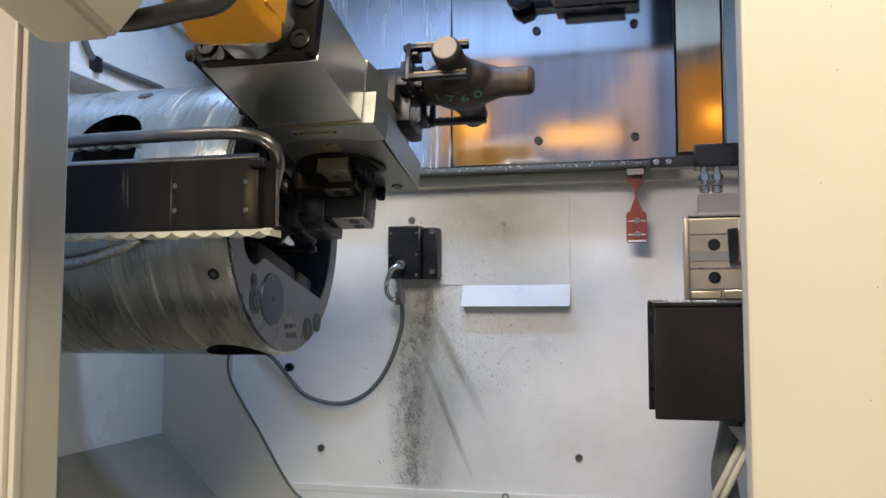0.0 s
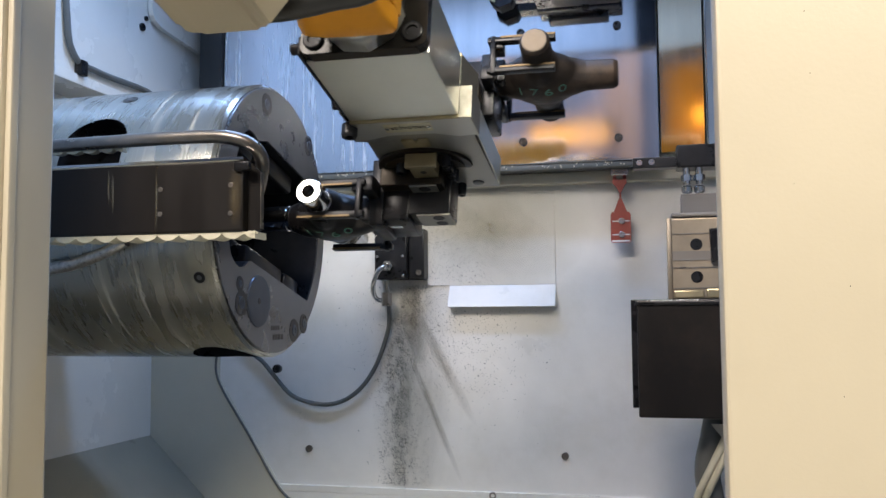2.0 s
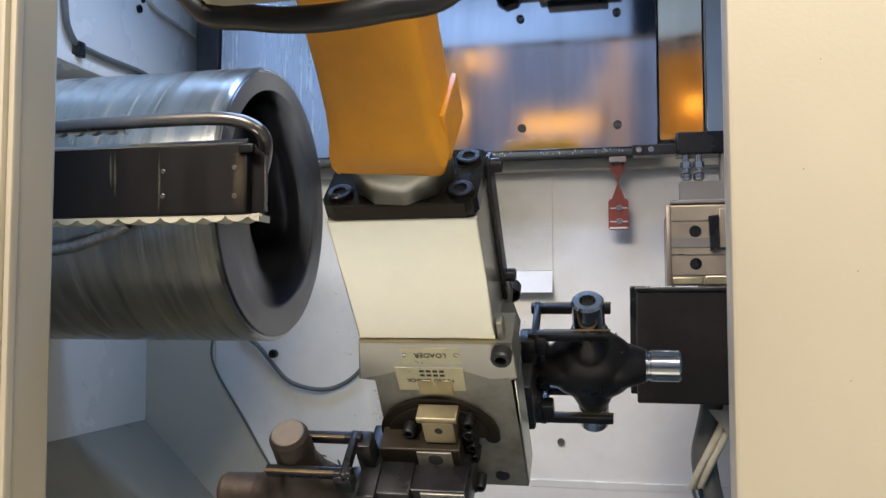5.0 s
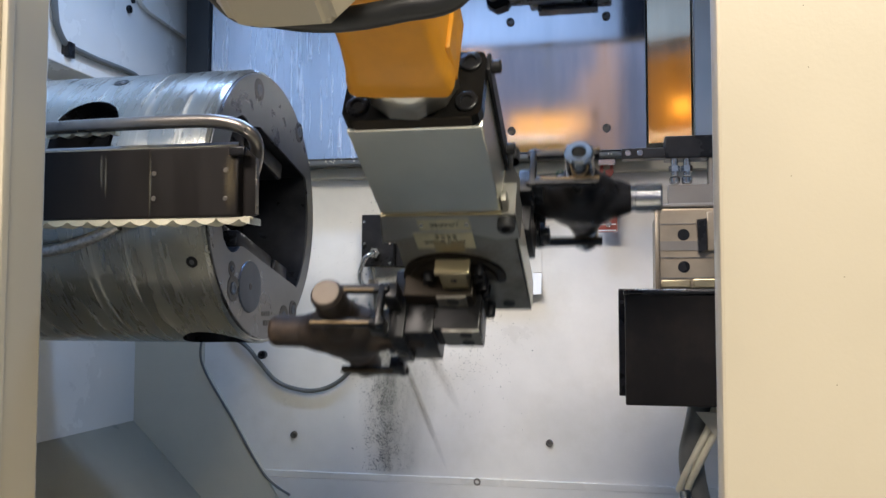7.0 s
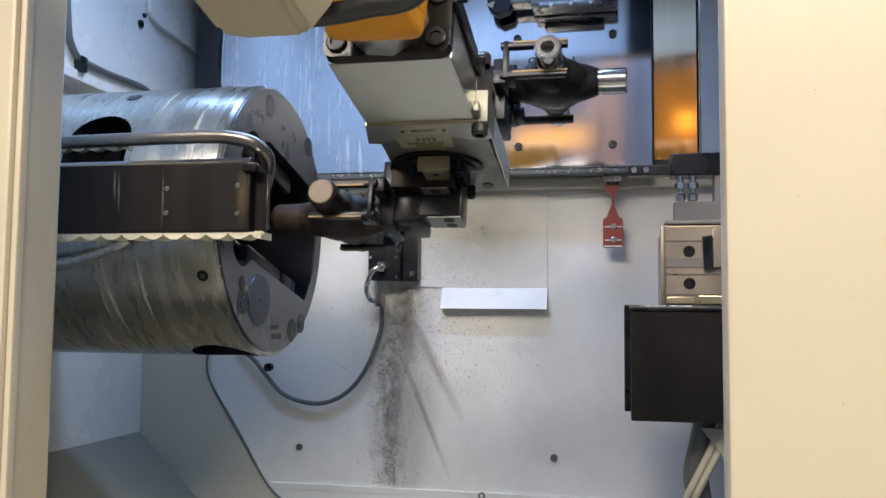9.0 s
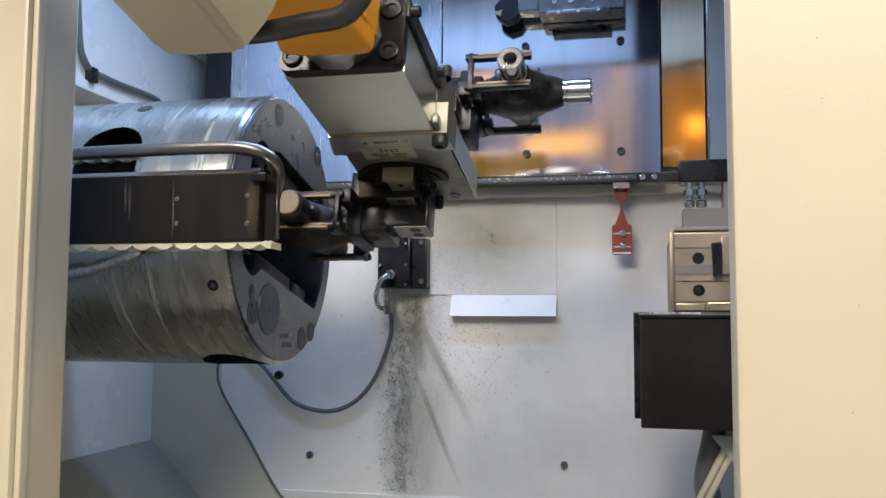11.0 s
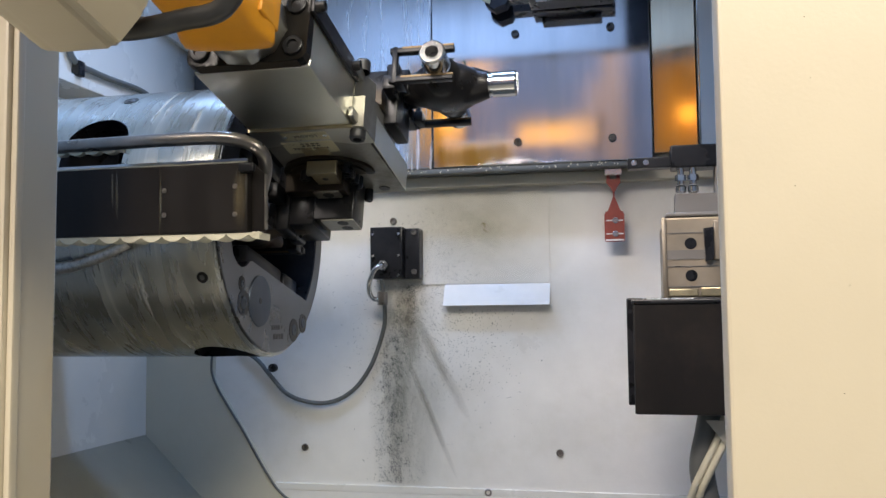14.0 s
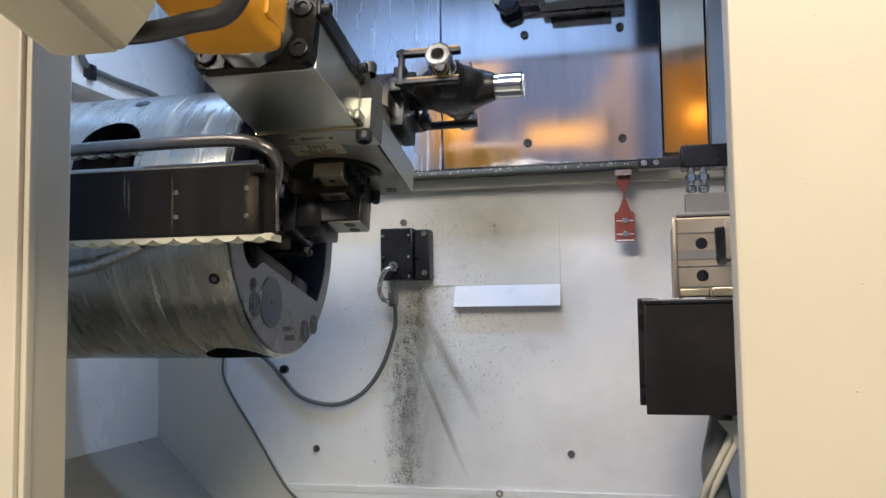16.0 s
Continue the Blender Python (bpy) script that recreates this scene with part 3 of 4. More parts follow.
def gripper_side(g, side):
    """One of the two chucks of the gripper, on the side y < 0; side 1 is turned half round."""
    flip = Matrix.Rotation(math.pi * side, 4, "Z")

    def p(name, bm, material, label=""):
        bmesh.ops.transform(bm, matrix=flip, verts=bm.verts)
        return part(name, bm, material, g, label)
    # body block behind the face
    bm = B()
    prism(bm, [(-0.071, 0.0), (0.086, 0.0), (0.087, -0.050), (0.080, -0.054), (0.083, -0.230), (-0.062, -0.230), (-0.068, -0.126), (-0.065, -0.058), (-0.082, -0.055)], 1, -0.044, -0.001)
    p("body_block", bm, OILALU, "aluminium gripper body, darkly smudged with oil")
    p("flank", box(B(), 0.0832, 0.0846, -0.0435, -0.002, -0.226, -0.056, 0.0006), HOUSING, "polished flank of the body")
    p("label_face", prism(B(), [(-0.070, -0.002), (0.085, -0.002), (0.086, -0.049), (0.060, -0.052), (0.030, -0.040), (-0.030, -0.040), (-0.060, -0.050), (-0.080, -0.0545)], 1, -0.0446, -0.0441), ALU, "clean machined face")
    p("joint_line", box(B(), -0.0705, 0.0705, -0.0450, -0.040, -0.0012, 0.0016), BRASS, "brass coloured joint strip")
    p("name_plate", box(B(), -0.030, 0.032, -0.0452, -0.0438, -0.030, -0.008), LABEL, "small metal name plate")
    for x in (-0.026, 0.028):
        p("plate_screw", bolt(B(), (x, -0.0452, -0.0175), (0, -1, 0), 0.003, 0.0015), CHROME)
    m = flip @ Matrix.Translation((0.001, -0.0454, -0.0178)) @ Matrix.Rotation(math.pi / 2, 4, "X") @ Matrix.Rotation(math.pi, 4, "Z")
    words("LOADER" if side else "UNLOADER", 0.0088, INK, g, m)
    if side:
        p("maker_plate", box(B(), -0.040, 0.032, -0.0456, -0.0438, -0.070, -0.036, 0.0003), LABEL, "oily metal maker's plate")
        m = flip @ Matrix.Translation((-0.004, -0.0458, -0.0545)) @ Matrix.Rotation(math.pi / 2, 4, "X") @ Matrix.Rotation(math.pi, 4, "Z")
        words("HAND CHUCK", 0.0075, INK, g, m)
        bm = B()
        for i, w in enumerate((0.005, 0.006, 0.004, 0.003)):
            box(bm, -0.016 + i * 0.008, -0.016 + i * 0.008 + w, -0.0459, -0.0456, -0.068, -0.063)
        p("maker_mark", bm, INK)
        bm = B()
        for z in (-0.041, -0.047):
            for i in range(4):
                box(bm, -0.014 + i * 0.007, -0.009 + i * 0.007, -0.0459, -0.0456, z - 0.0015, z + 0.0015)
        p("plate_writing", bm, INK, "small writing that cannot be read")
    # round bearing housing with its stepped shoulders
    bm = B()
    for r, y in ((0.066, -0.0485), (0.056, -0.0515)):
        pts = [(-0.006 + r * math.cos(math.pi * k / 20), -0.138 + r * math.sin(math.pi * k / 20) * 0.85) for k in range(21)]
        prism(bm, pts, 1, y, -0.043)
    p("housing", bm, BROWNSTEEL, "oil-browned stepped housing")
    p("key_block", prism(B(), [(-0.018, -0.074), (-0.018, -0.054), (-0.004, -0.054), (-0.002, -0.060), (0.002, -0.060), (0.004, -0.054), (0.018, -0.054), (0.018, -0.074)], 1, -0.0475, -0.044), BRASS, "pale notched key")
    bm = box(B(), -0.0165, 0.0175, -0.070, -0.050, -0.126, -0.094, 0.0012)
    box(bm, -0.0215, 0.0220, -0.070, -0.050, -0.0945, -0.0865, 0.0012)
    p("stop_block", bm, BRASS, "pale plated T-shaped stop block with a hole")
    # black plug: the hole's inner shade as colour
    p("stop_hole", rod(B(), (0.0006, -0.0704, -0.106), (0.0006, -0.066, -0.106), 0.0044, 14), INK)
    for x in (-0.035, 0.030):
        p("cap_screw", bolt(B(), (x, -0.0515, -0.119), (0, -1, 0), 0.007, 0.014), DARKSTEEL)
    p("slide", box(B(), -0.068, 0.021, -0.078, -0.046, -0.172, -0.128, 0.002), BROWNSTEEL, "oily brown slide")
    for x0, x1, y, z0, z1, hx in ((-0.026, 0.012, -0.0805, -0.171, -0.130, -0.006), (-0.020, 0.028, -0.1145, -0.199, -0.155, 0.010)):
        tp = p("tie_plate", box(B(), x0, x1, y, y + 0.003, z0, z1, 0.0008), OILALU, "grey steel plate with two bolt holes")
        # bolt holes are black discs, their shade painted, not cut
        for z in (z0 + 0.011, z1 - 0.011):
            bm = turned(B(), [(0, 0.0085), (0.0007, 0.008), (0.0007, 0)], (hx, y + 0.0002, z), (0, -1, 0), 18)
            bmesh.ops.transform(bm, matrix=flip, verts=bm.verts)
            part("bolt_hole", bm, INK, tp)
    bm = box(B(), -0.052, 0.0285, -0.112, -0.046, -0.202, -0.153, 0.002)
    box(bm, -0.070, -0.030, -0.120, -0.050, -0.230, -0.150, 0.003)
    p("jaw_carrier", bm, DARKSTEEL, "black jaw carrier")
    for z in (-0.106, -0.124, -0.142, -0.160, -0.212):
        p("row_screw", bolt(B(), (0.031, -0.046, z), (0, -1, 0), 0.0066, 0.018), DARKSTEEL)
    p("side_plate", box(B(), 0.021, 0.027, -0.060, -0.046, -0.226, -0.140, 0.002), BROWNSTEEL)
    for x, z in ((0.051, -0.146), (0.055, -0.212)):
        p("body_screw", turned(B(), [(0, 0.0085), (0.0010, 0.008), (0.0010, 0)], (x, -0.0442, z), (0, -1, 0), 20), DARKSTEEL)
    # head pad towards the work piece, and the two forked fingers
    bm = box(B(), -0.086, -0.066, -0.128, -0.030, -0.222, -0.146, 0.003)
    box(bm, -0.100, -0.086, -0.120, -0.085, -0.215, -0.150, 0.003)
    p("pad", bm, DARKSTEEL)
    yc, zc = -PC.y, PC.z
    for s in (1, -1):
        bm = B()
        zb = zc + s * 0.072
        for dy in (-0.0231, 0.0231):
            box(bm, -0.176, -0.082, yc + dy - 0.0045, yc + dy + 0.0045, zb - 0.006, zb + 0.006, 0.0015)
        box(bm, -0.094, -0.086, yc - 0.0293, yc + 0.0293, zb - 0.0065, zb + 0.0065, 0.002)
        for dy in ((-0.0205,) if side else (0.0205,)):
            box(bm, -0.103, -0.084, yc + dy - 0.0085, yc + dy + 0.0085, min(zb, zb - s * 0.026), max(zb, zb - s * 0.026), 0.002)
        box(bm, -0.090, -0.072, yc + 0.012, yc + 0.034, min(zb - s * 0.040, zb), max(zb - s * 0.040, zb), 0.002)
        p("finger", bm, DARKSTEEL, "thin forked black steel finger")
        # strips that paint the rim light along the finger edges
        for dy in (-0.0231, 0.0231):
            p("edge_line", box(B(), -0.1765, -0.100, yc + dy - 0.0049, yc + dy - 0.0015, zb + 0.004, zb + 0.0064, 0.0006), RIMLIT, "brown finger edge with the rim light in its colour")
    # adjusting rod with its knob along the edge
    kx = 0.075 if side else -0.075
    p("knob", bolt(B(), (kx, -0.040, -0.013), (0, -1, 0), 0.0105, 0.017), RUBBER)
    p("rod_bracket", box(B(), kx - 0.0035, kx + 0.0035, -0.040, -0.026, -0.012, 0.022, 0.002), OILALU)


def make_gripper():
    g = thing("twin_gripper", pose(0, 0, 0), "aluminium double gripper with black forked fingers on a robot wrist", "robot gripper")
    part("housing_box", box(B(), -0.0705, 0.0705, -0.042, 0.042, 0.002, 0.1525, 0.002), HOUSING, g, "smooth machined aluminium housing")
    bm = B()
    pts = [(-0.0715, -0.033), (-0.068, -0.0405), (-0.062, -0.0425), (0.062, -0.0425), (0.068, -0.0405), (0.0715, -0.033), (0.0715, 0.033), (0.068, 0.0405), (0.062, 0.0425), (-0.062, 0.0425), (-0.068, 0.0405), (-0.0715, 0.033)]
    prism(bm, pts, 2, 0.155, 0.170)
    part("flange_plate", bm, FLANGEBLACK, g, "black oily flange plate")
    for sgn in (-1, 1):
        part("flange_edge", box(B(), -0.061, 0.061, min(sgn * 0.0405, sgn * 0.0432), max(sgn * 0.0405, sgn * 0.0432), 0.1535, 0.1685, 0.001), BROWNSTEEL, g, "oil-browned plate edge")
    for x, y in ((-0.056, -0.026), (0.056, -0.026), (-0.056, 0.026), (0.056, 0.026)):
        part("flange_bolt", bolt(B(), (x, y, 0.170), (0, 0, 1), 0.0115, 0.0045), DARKSTEEL, g)
    for side in (0, 1):
        gripper_side(g, side)
    rodbm = box(B(), -0.0755, -0.0708, -0.041, -0.018, 0.0, 0.168, 0.0015)
    part("guide_strip", rodbm, DARKSTEEL, g, "black strip along the housing")
    part("strip_bolt", bolt(B(), (-0.0755, -0.029, 0.160), (-1, 0, 0), 0.007, 0.010), DARKSTEEL, g)
    part("strip_bolt", bolt(B(), (-0.0755, -0.029, 0.025), (-1, 0, 0), 0.007, 0.010), DARKSTEEL, g)
    return g


GRIPPER = make_gripper()


def make_arm():
    a = thing("robot_arm", pose(0, 0, 0), "stained yellow robot forearm with cream elbow and black hose loop", "robot arm")
    bm = B()
    prism(bm, [(0.0475 * math.cos(math.pi / 6 + k * math.pi / 5), 0.0475 * math.sin(math.pi / 6 + k * math.pi / 5)) for k in range(10)], 2, 0.171, 0.214)
    part("wrist_flange", bm, ALU, a, "bare metal wrist flange")
    # forearm sleeve: rounded box section, a little wrinkled
    rnd = random.Random(2)
    bm = B()
    rings = []
    prof = [(0.203, 0.050, 0.047), (0.212, 0.0535, 0.050), (0.226, 0.0525, 0.050), (0.240, 0.0495, 0.047), (0.262, 0.0475, 0.046), (0.30, 0.0465, 0.046), (0.35, 0.047, 0.047), (0.42, 0.049, 0.05), (0.475, 0.051, 0.05)]
    for z, wx, wy in prof:
        ring = []
        for k in range(48):
            t = 2 * math.pi * k / 48
            c, s = math.cos(t), math.sin(t)
            e = 0.30
            w = 1 + 0.012 * math.sin(7 * t + z * 60) * (1 if z < 0.28 else 0.4)
            ring.append(bm.verts.new((wx * w * math.copysign(abs(c) ** e, c), wy * w * math.copysign(abs(s) ** e, s), z + 0.004 * math.sin(3 * t + 1) * (1 if z < 0.25 else 0))))
        rings.append(ring)
    for r0, r1 in zip(rings, rings[1:]):
        for k in range(48):
            bm.faces.new((r0[k], r0[(k + 1) % 48], r1[(k + 1) % 48], r1[k]))
    bm.faces.new(rings[0])
    bm.faces.new(rings[-1])
    bmesh.ops.recalc_face_normals(bm, faces=bm.faces)
    part("sleeve", bm, YELLOW, a, "stained yellow cover of the forearm")
    part("side_flap", box(B(), 0.0470, 0.0530, -0.030, 0.045, 0.205, 0.250, 0.002), YELLOW, a)
    bm = B()
    prism(bm, [(-0.115, -0.08), (-0.080, -0.136), (-0.060, -0.162), (-0.042, -0.169), (0.014, -0.169), (0.034, -0.139), (0.044, -0.10), (0.044, 0.05), (-0.115, 0.05)], 2, 0.412, 0.53)
    bmesh.ops.bevel(bm, geom=bm.edges[:], offset=0.006, segments=3, affect="EDGES")
    part("elbow_housing", bm, CREAM, a, "cream painted elbow housing")
    bm = box(B(), -0.20, 0.045, 0.045, 0.145, 0.478, 0.585, 0.02, seg=4)
    part("elbow_casting", bm, YELLOW, a, "yellow painted casting of the elbow")
    part("hose", tube(B(), [(-0.135, 0.03, 0.50), (-0.125, -0.06, 0.43), (-0.085, -0.113, 0.393), (-0.045, -0.126, 0.388), (0.0, -0.132, 0.386), (0.05, -0.128, 0.388), (0.095, -0.120, 0.395), (0.125, -0.07, 0.43), (0.13, 0.02, 0.50)], 0.0092, 14), RUBBER, a, "thick black hose loop")
    return a


ARM = make_arm()


def make_cross(machined):
    t = thing("work_piece", pose(0, 0, 0), "machined forged cross with bright turned trunnions and green chalk number" if machined else "raw forged steel cross with green chalk number", "work piece")
    body = DARKFORGED if machined else FORGED
    rt = 0.0188 if machined else 0.0208
    bm = B()
    bmesh.ops.create_uvsphere(bm, u_segments=40, v_segments=24, radius=1.0, matrix=Matrix.Diagonal((0.056, 0.033, 0.053, 1)))
    for d in ((1, 0, 0), (-1, 0, 0), (0, 0, 1), (0, 0, -1)):
        turned(bm, [(0.0, 0), (0.0, 0.029), (0.034, 0.029), (0.046, 0.0265), (0.055, 0.0233), (0.066, rt + 0.0005), (0.066, 0)], (0, 0, 0), d, 32)
    hub = part("hub", bm, body, t)
    hub.parent = None
    r = hub.modifiers.new("melt", "REMESH")
    r.mode, r.voxel_size, r.use_smooth_shade = "VOXEL", 0.0022, True
    r = hub.modifiers.new("ease", "SMOOTH")
    r.iterations, r.factor = 6, 0.6
    hub.data = bpy.data.meshes.new_from_object(hub.evaluated_get(bpy.context.evaluated_depsgraph_get()))
    hub.modifiers.clear()
    hub.parent = t
    for d in ((1, 0, 0), (-1, 0, 0), (0, 0, 1), (0, 0, -1)):
        if machined:
            bm = turned(B(), [(0.058, rt), (0.066, rt), (0.067, rt - 0.0015), (0.070, rt - 0.0015), (0.071, rt), (0.1035, rt), (0.106, rt - 0.0025), (0.106, 0.0095), (0.098, 0.0085), (0.088, 0.0085), (0.088, 0)], (0, 0, 0), d, 40)
            tr = part("trunnion", bm, CHROME, t, "bright turned trunnion with a centre bore")
            # black disc paints the shade at the bottom of the bore
            part("bore", turned(B(), [(0.0882, 0.0083), (0.0888, 0)], (0, 0, 0), d, 20), INK, tr)
        else:
            bm = turned(B(), [(0.055, rt + 0.001), (0.075, rt + 0.0005), (0.101, rt), (0.106, rt - 0.003), (0.106, 0)], (0, 0, 0), d, 36)
            tr = part("trunnion", bm, FORGED, t, "rough forged trunnion")
            part("sawn_end", turned(B(), [(0.1062, rt - 0.0035), (0.1070, rt - 0.0045), (0.1070, 0)], (0, 0, 0), d, 30), RAWEND, tr)
    for i, ch in enumerate("1760"):
        x = -0.030 + i * 0.020
        y = -0.0316 * math.sqrt(max(0.2, 1 - (x / 0.058) ** 2)) - 0.0012
        slope = math.asin(x / 0.060) * 0.62
        m = Matrix.Translation((x, y, 0.016 + 0.003 * (i % 2))) @ Matrix.Rotation(slope, 4, "Z") @ Matrix.Rotation(math.pi / 2, 4, "X")
        words(ch, 0.027, GREENINK, t, m, "chalk_digit")
    return t


RAW, DONE = make_cross(False), make_cross(True)


# ---------------------------------------------------------------- fittings of the work space
def make_guard():
    g = thing("coolant_guard", pose(0, 0, 0), "dark brown sheet guard box edged with pale scalloped rubber", "guard box")
    part("cover", box(B(), -0.76, -0.462, 0.950, 1.0, 1.300, 1.386, 0.003), GUARD, g)
    # pale strip: the worn edge and the light it catches, as colour
    part("edge_line", box(B(), -0.758, -0.463, 0.9492, 0.954, 1.3845, 1.3872, 0.0008), GREYPAINT, g, "pale worn upper edge with its glint in the colour")
    part("end_plate", prism(B(), [(-0.4615, 1.302), (-0.4615, 1.386), (-0.4445, 1.371), (-0.4445, 1.302)], 1, 0.962, 0.966), GUARD, g)
    part("end_edge", box(B(), -0.4446, -0.4436, 0.960, 0.968, 1.304, 1.371), PIPE, g, "bright worn sheet edge")
    bm = B()
    rnd = random.Random(5)
    for i in range(4):
        bmesh.ops.create_icosphere(bm, subdivisions=2, radius=1, matrix=Matrix.Translation((-0.458 + i * 0.0028, 0.957 + rnd.uniform(-0.002, 0.002), 1.2985 + rnd.uniform(-0.002, 0.001))) @ pose(0, 0, 0, 0, rnd.uniform(0, 180), 0) @ Matrix.Diagonal((0.0042, 0.003, 0.0022, 1)))
    part("sealant", bm, FOAM, g, "lump of pale sealant")
    # second strip brightens the same light-catching edge
    part("top_edge", box(B(), -0.76, -0.462, 0.948, 0.954, 1.386, 1.389), CHROME, g, "bright worn top edge with its glint in the colour")
    for x, z in ((-0.571, 1.354), (-0.571, 1.324), (-0.478, 1.356), (-0.478, 1.322)):
        part("screw", bolt(B(), (x, 0.950, z), (0, -1, 0), 0.0030, 0.0012), PIPE, g)
    part("seam", box(B(), -0.5775, -0.5768, 0.9492, 0.951, 1.300, 1.386), BROWNSTEEL, g)
    bm = B()
    n = 11
    pts = [(-0.76, 1.300)]
    for i in range(96):
        x = -0.76 + 0.312 * i / 95
        pts.append((x, 1.2998 - 0.0080 * abs(math.cos(math.pi * n * i / 95)) ** 0.6))
    pts.append((-0.448, 1.300))
    prism(bm, pts, 1, 0.953, 0.985)
    part("scalloped_strip", bm, FOAM, g, "pale scalloped rubber strip")
    bm = B()
    pts = [(-0.76, 1.416)]
    for i in range(60):
        x = -0.76 + 0.12 * i / 59
        pts.append((x, 1.4140 - 0.0055 * abs(math.cos(math.pi * 5 * i / 59)) ** 0.6))
    pts.append((-0.64, 1.416))
    prism(bm, pts, 1, 0.975, 0.985)
    part("upper_strip", bm, FOAM, g, "pale scalloped rubber strip")
    part("pipe", tube(B(), [(-0.77, 0.975, 1.420), (-0.65, 0.972, 1.421), (-0.54, 0.968, 1.4205), (-0.49, 0.966, 1.417), (-0.463, 0.970, 1.408), (-0.4535, 0.980, 1.394), (-0.462, 1.0, 1.374), (-0.485, 1.03, 1.345)], 0.0085, 14), PIPE, g, "bent grey steel coolant pipe")
    part("clip", box(B(), -0.472, -0.452, 0.944, 0.952, 1.372, 1.383, 0.002), DARKSTEEL, g)
    part("braided_hose", tube(B(), [(-0.78, 1.0, 1.262), (-0.72, 0.99, 1.268), (-0.67, 0.985, 1.282), (-0.64, 0.985, 1.296)], 0.008, 12), BRAID, g, "braided steel hose")
    return g


make_guard()


def make_sensor():
    s = thing("sensor_box", pose(0, 0, 0), "black switch box screwed to the back wall, with a cable", "switch box")
    part("body", box(B(), -0.538, -0.470, 1.70, 1.75, 1.271, 1.377, 0.003), DARKSTEEL, s)
    part("flange", box(B(), -0.470, -0.438, 1.715, 1.75, 1.271, 1.374, 0.003), DARKSTEEL, s)
    for x, z in ((-0.532, 1.362), (-0.532, 1.318), (-0.478, 1.362), (-0.478, 1.318), (-0.478, 1.278), (-0.532, 1.280)):
        part("screw", bolt(B(), (x, 1.70, z), (0, -1, 0), 0.003, 0.002), CHROME, s)
    for z in (1.365, 1.285):
        part("flange_screw", bolt(B(), (-0.449, 1.715, z), (0, -1, 0), 0.0055, 0.005), PIPE, s)
    part("elbow", tube(B(), [(-0.507, 1.70, 1.298), (-0.507, 1.672, 1.297), (-0.520, 1.665, 1.285), (-0.531, 1.668, 1.255), (-0.530, 1.69, 1.232), (-0.510, 1.70, 1.228)], 0.005, 12), CHROME, s, "bright bent metal conduit")
    part("gland", rod(B(), (-0.507, 1.70, 1.298), (-0.507, 1.685, 1.298), 0.011, 6), CHROME, s)
    part("gland_nut", rod(B(), (-0.512, 1.70, 1.245), (-0.512, 1.70, 1.218), 0.011, 6), PIPE, s)
    part("cable", tube(B(), [(-0.513, 1.70, 1.27), (-0.514, 1.725, 1.20), (-0.523, 1.738, 1.16), (-0.545, 1.738, 1.10), (-0.575, 1.738, 1.055), (-0.610, 1.738, 1.028), (-0.650, 1.738, 1.016), (-0.695, 1.738, 1.020), (-0.735, 1.738, 1.036), (-0.770, 1.738, 1.072), (-0.800, 1.738, 1.105), (-0.84, 1.74, 1.13)], 0.0045, 10), CABLE, s, "grey cable hanging in a loop")
    part("cable_clip", bolt(B(), (-0.761, 1.735, 1.089), (0, -1, 0), 0.009, 0.012), DARKSTEEL, s)
    return s


make_sensor()


def wall_bits():
    for x, z in ((-0.696, 0.923), (-0.164, 0.923), (-0.501, 1.393), (-0.308, 0.842)):
        tagged(finish("wall_screw", bolt(B(), (x, YB, z), (0, -1, 0), 0.0072, 0.006), PIPE), "dull steel socket head screw in the white wall", "screw", "wall screws")
    s = thing("door_switch_tag", pose(0, 0, 0), "red metal tag hanging on a link under the cover", "tag")
    bm = B()
    prism(bm, [(-0.066, 1.338), (-0.0645, 1.3355), (-0.062, 1.335), (-0.032, 1.335), (-0.0295, 1.3355), (-0.028, 1.338), (-0.028, 1.388), (-0.031, 1.394), (-0.034, 1.393), (-0.037, 1.400), (-0.045, 1.421), (-0.049, 1.421), (-0.057, 1.400), (-0.060, 1.393), (-0.063, 1.394), (-0.066, 1.388)], 1, 1.706, 1.714)
    part("plate", bm, RED, s)
    for z in (1.376, 1.350):
        part("screw", bolt(B(), (-0.045, 1.706, z), (0, -1, 0), 0.006, 0.003), CHROME, s)
        part("stripe", box(B(), -0.063, -0.030, 1.7052, 1.7062, z - 0.001, z + 0.001), CRUD, s)
    part("foot_line", box(B(), -0.064, -0.030, 1.7052, 1.7062, 1.3365, 1.3395), CRUD, s)
    bm = B()
    prism(bm, [(-0.060, 1.462), (-0.054, 1.462), (-0.053, 1.456), (-0.042, 1.456), (-0.041, 1.462), (-0.035, 1.462), (-0.034, 1.450), (-0.041, 1.440), (-0.0455, 1.430), (-0.0455, 1.420), (-0.0485, 1.420), (-0.0485, 1.430), (-0.053, 1.440), (-0.061, 1.450)], 1, 1.704, 1.714)
    part("link", bm, RED, s)
    part("hook", box(B(), -0.064, -0.030, 1.690, 1.716, 1.462, 1.476, 0.002), CHROME, s)


wall_bits()


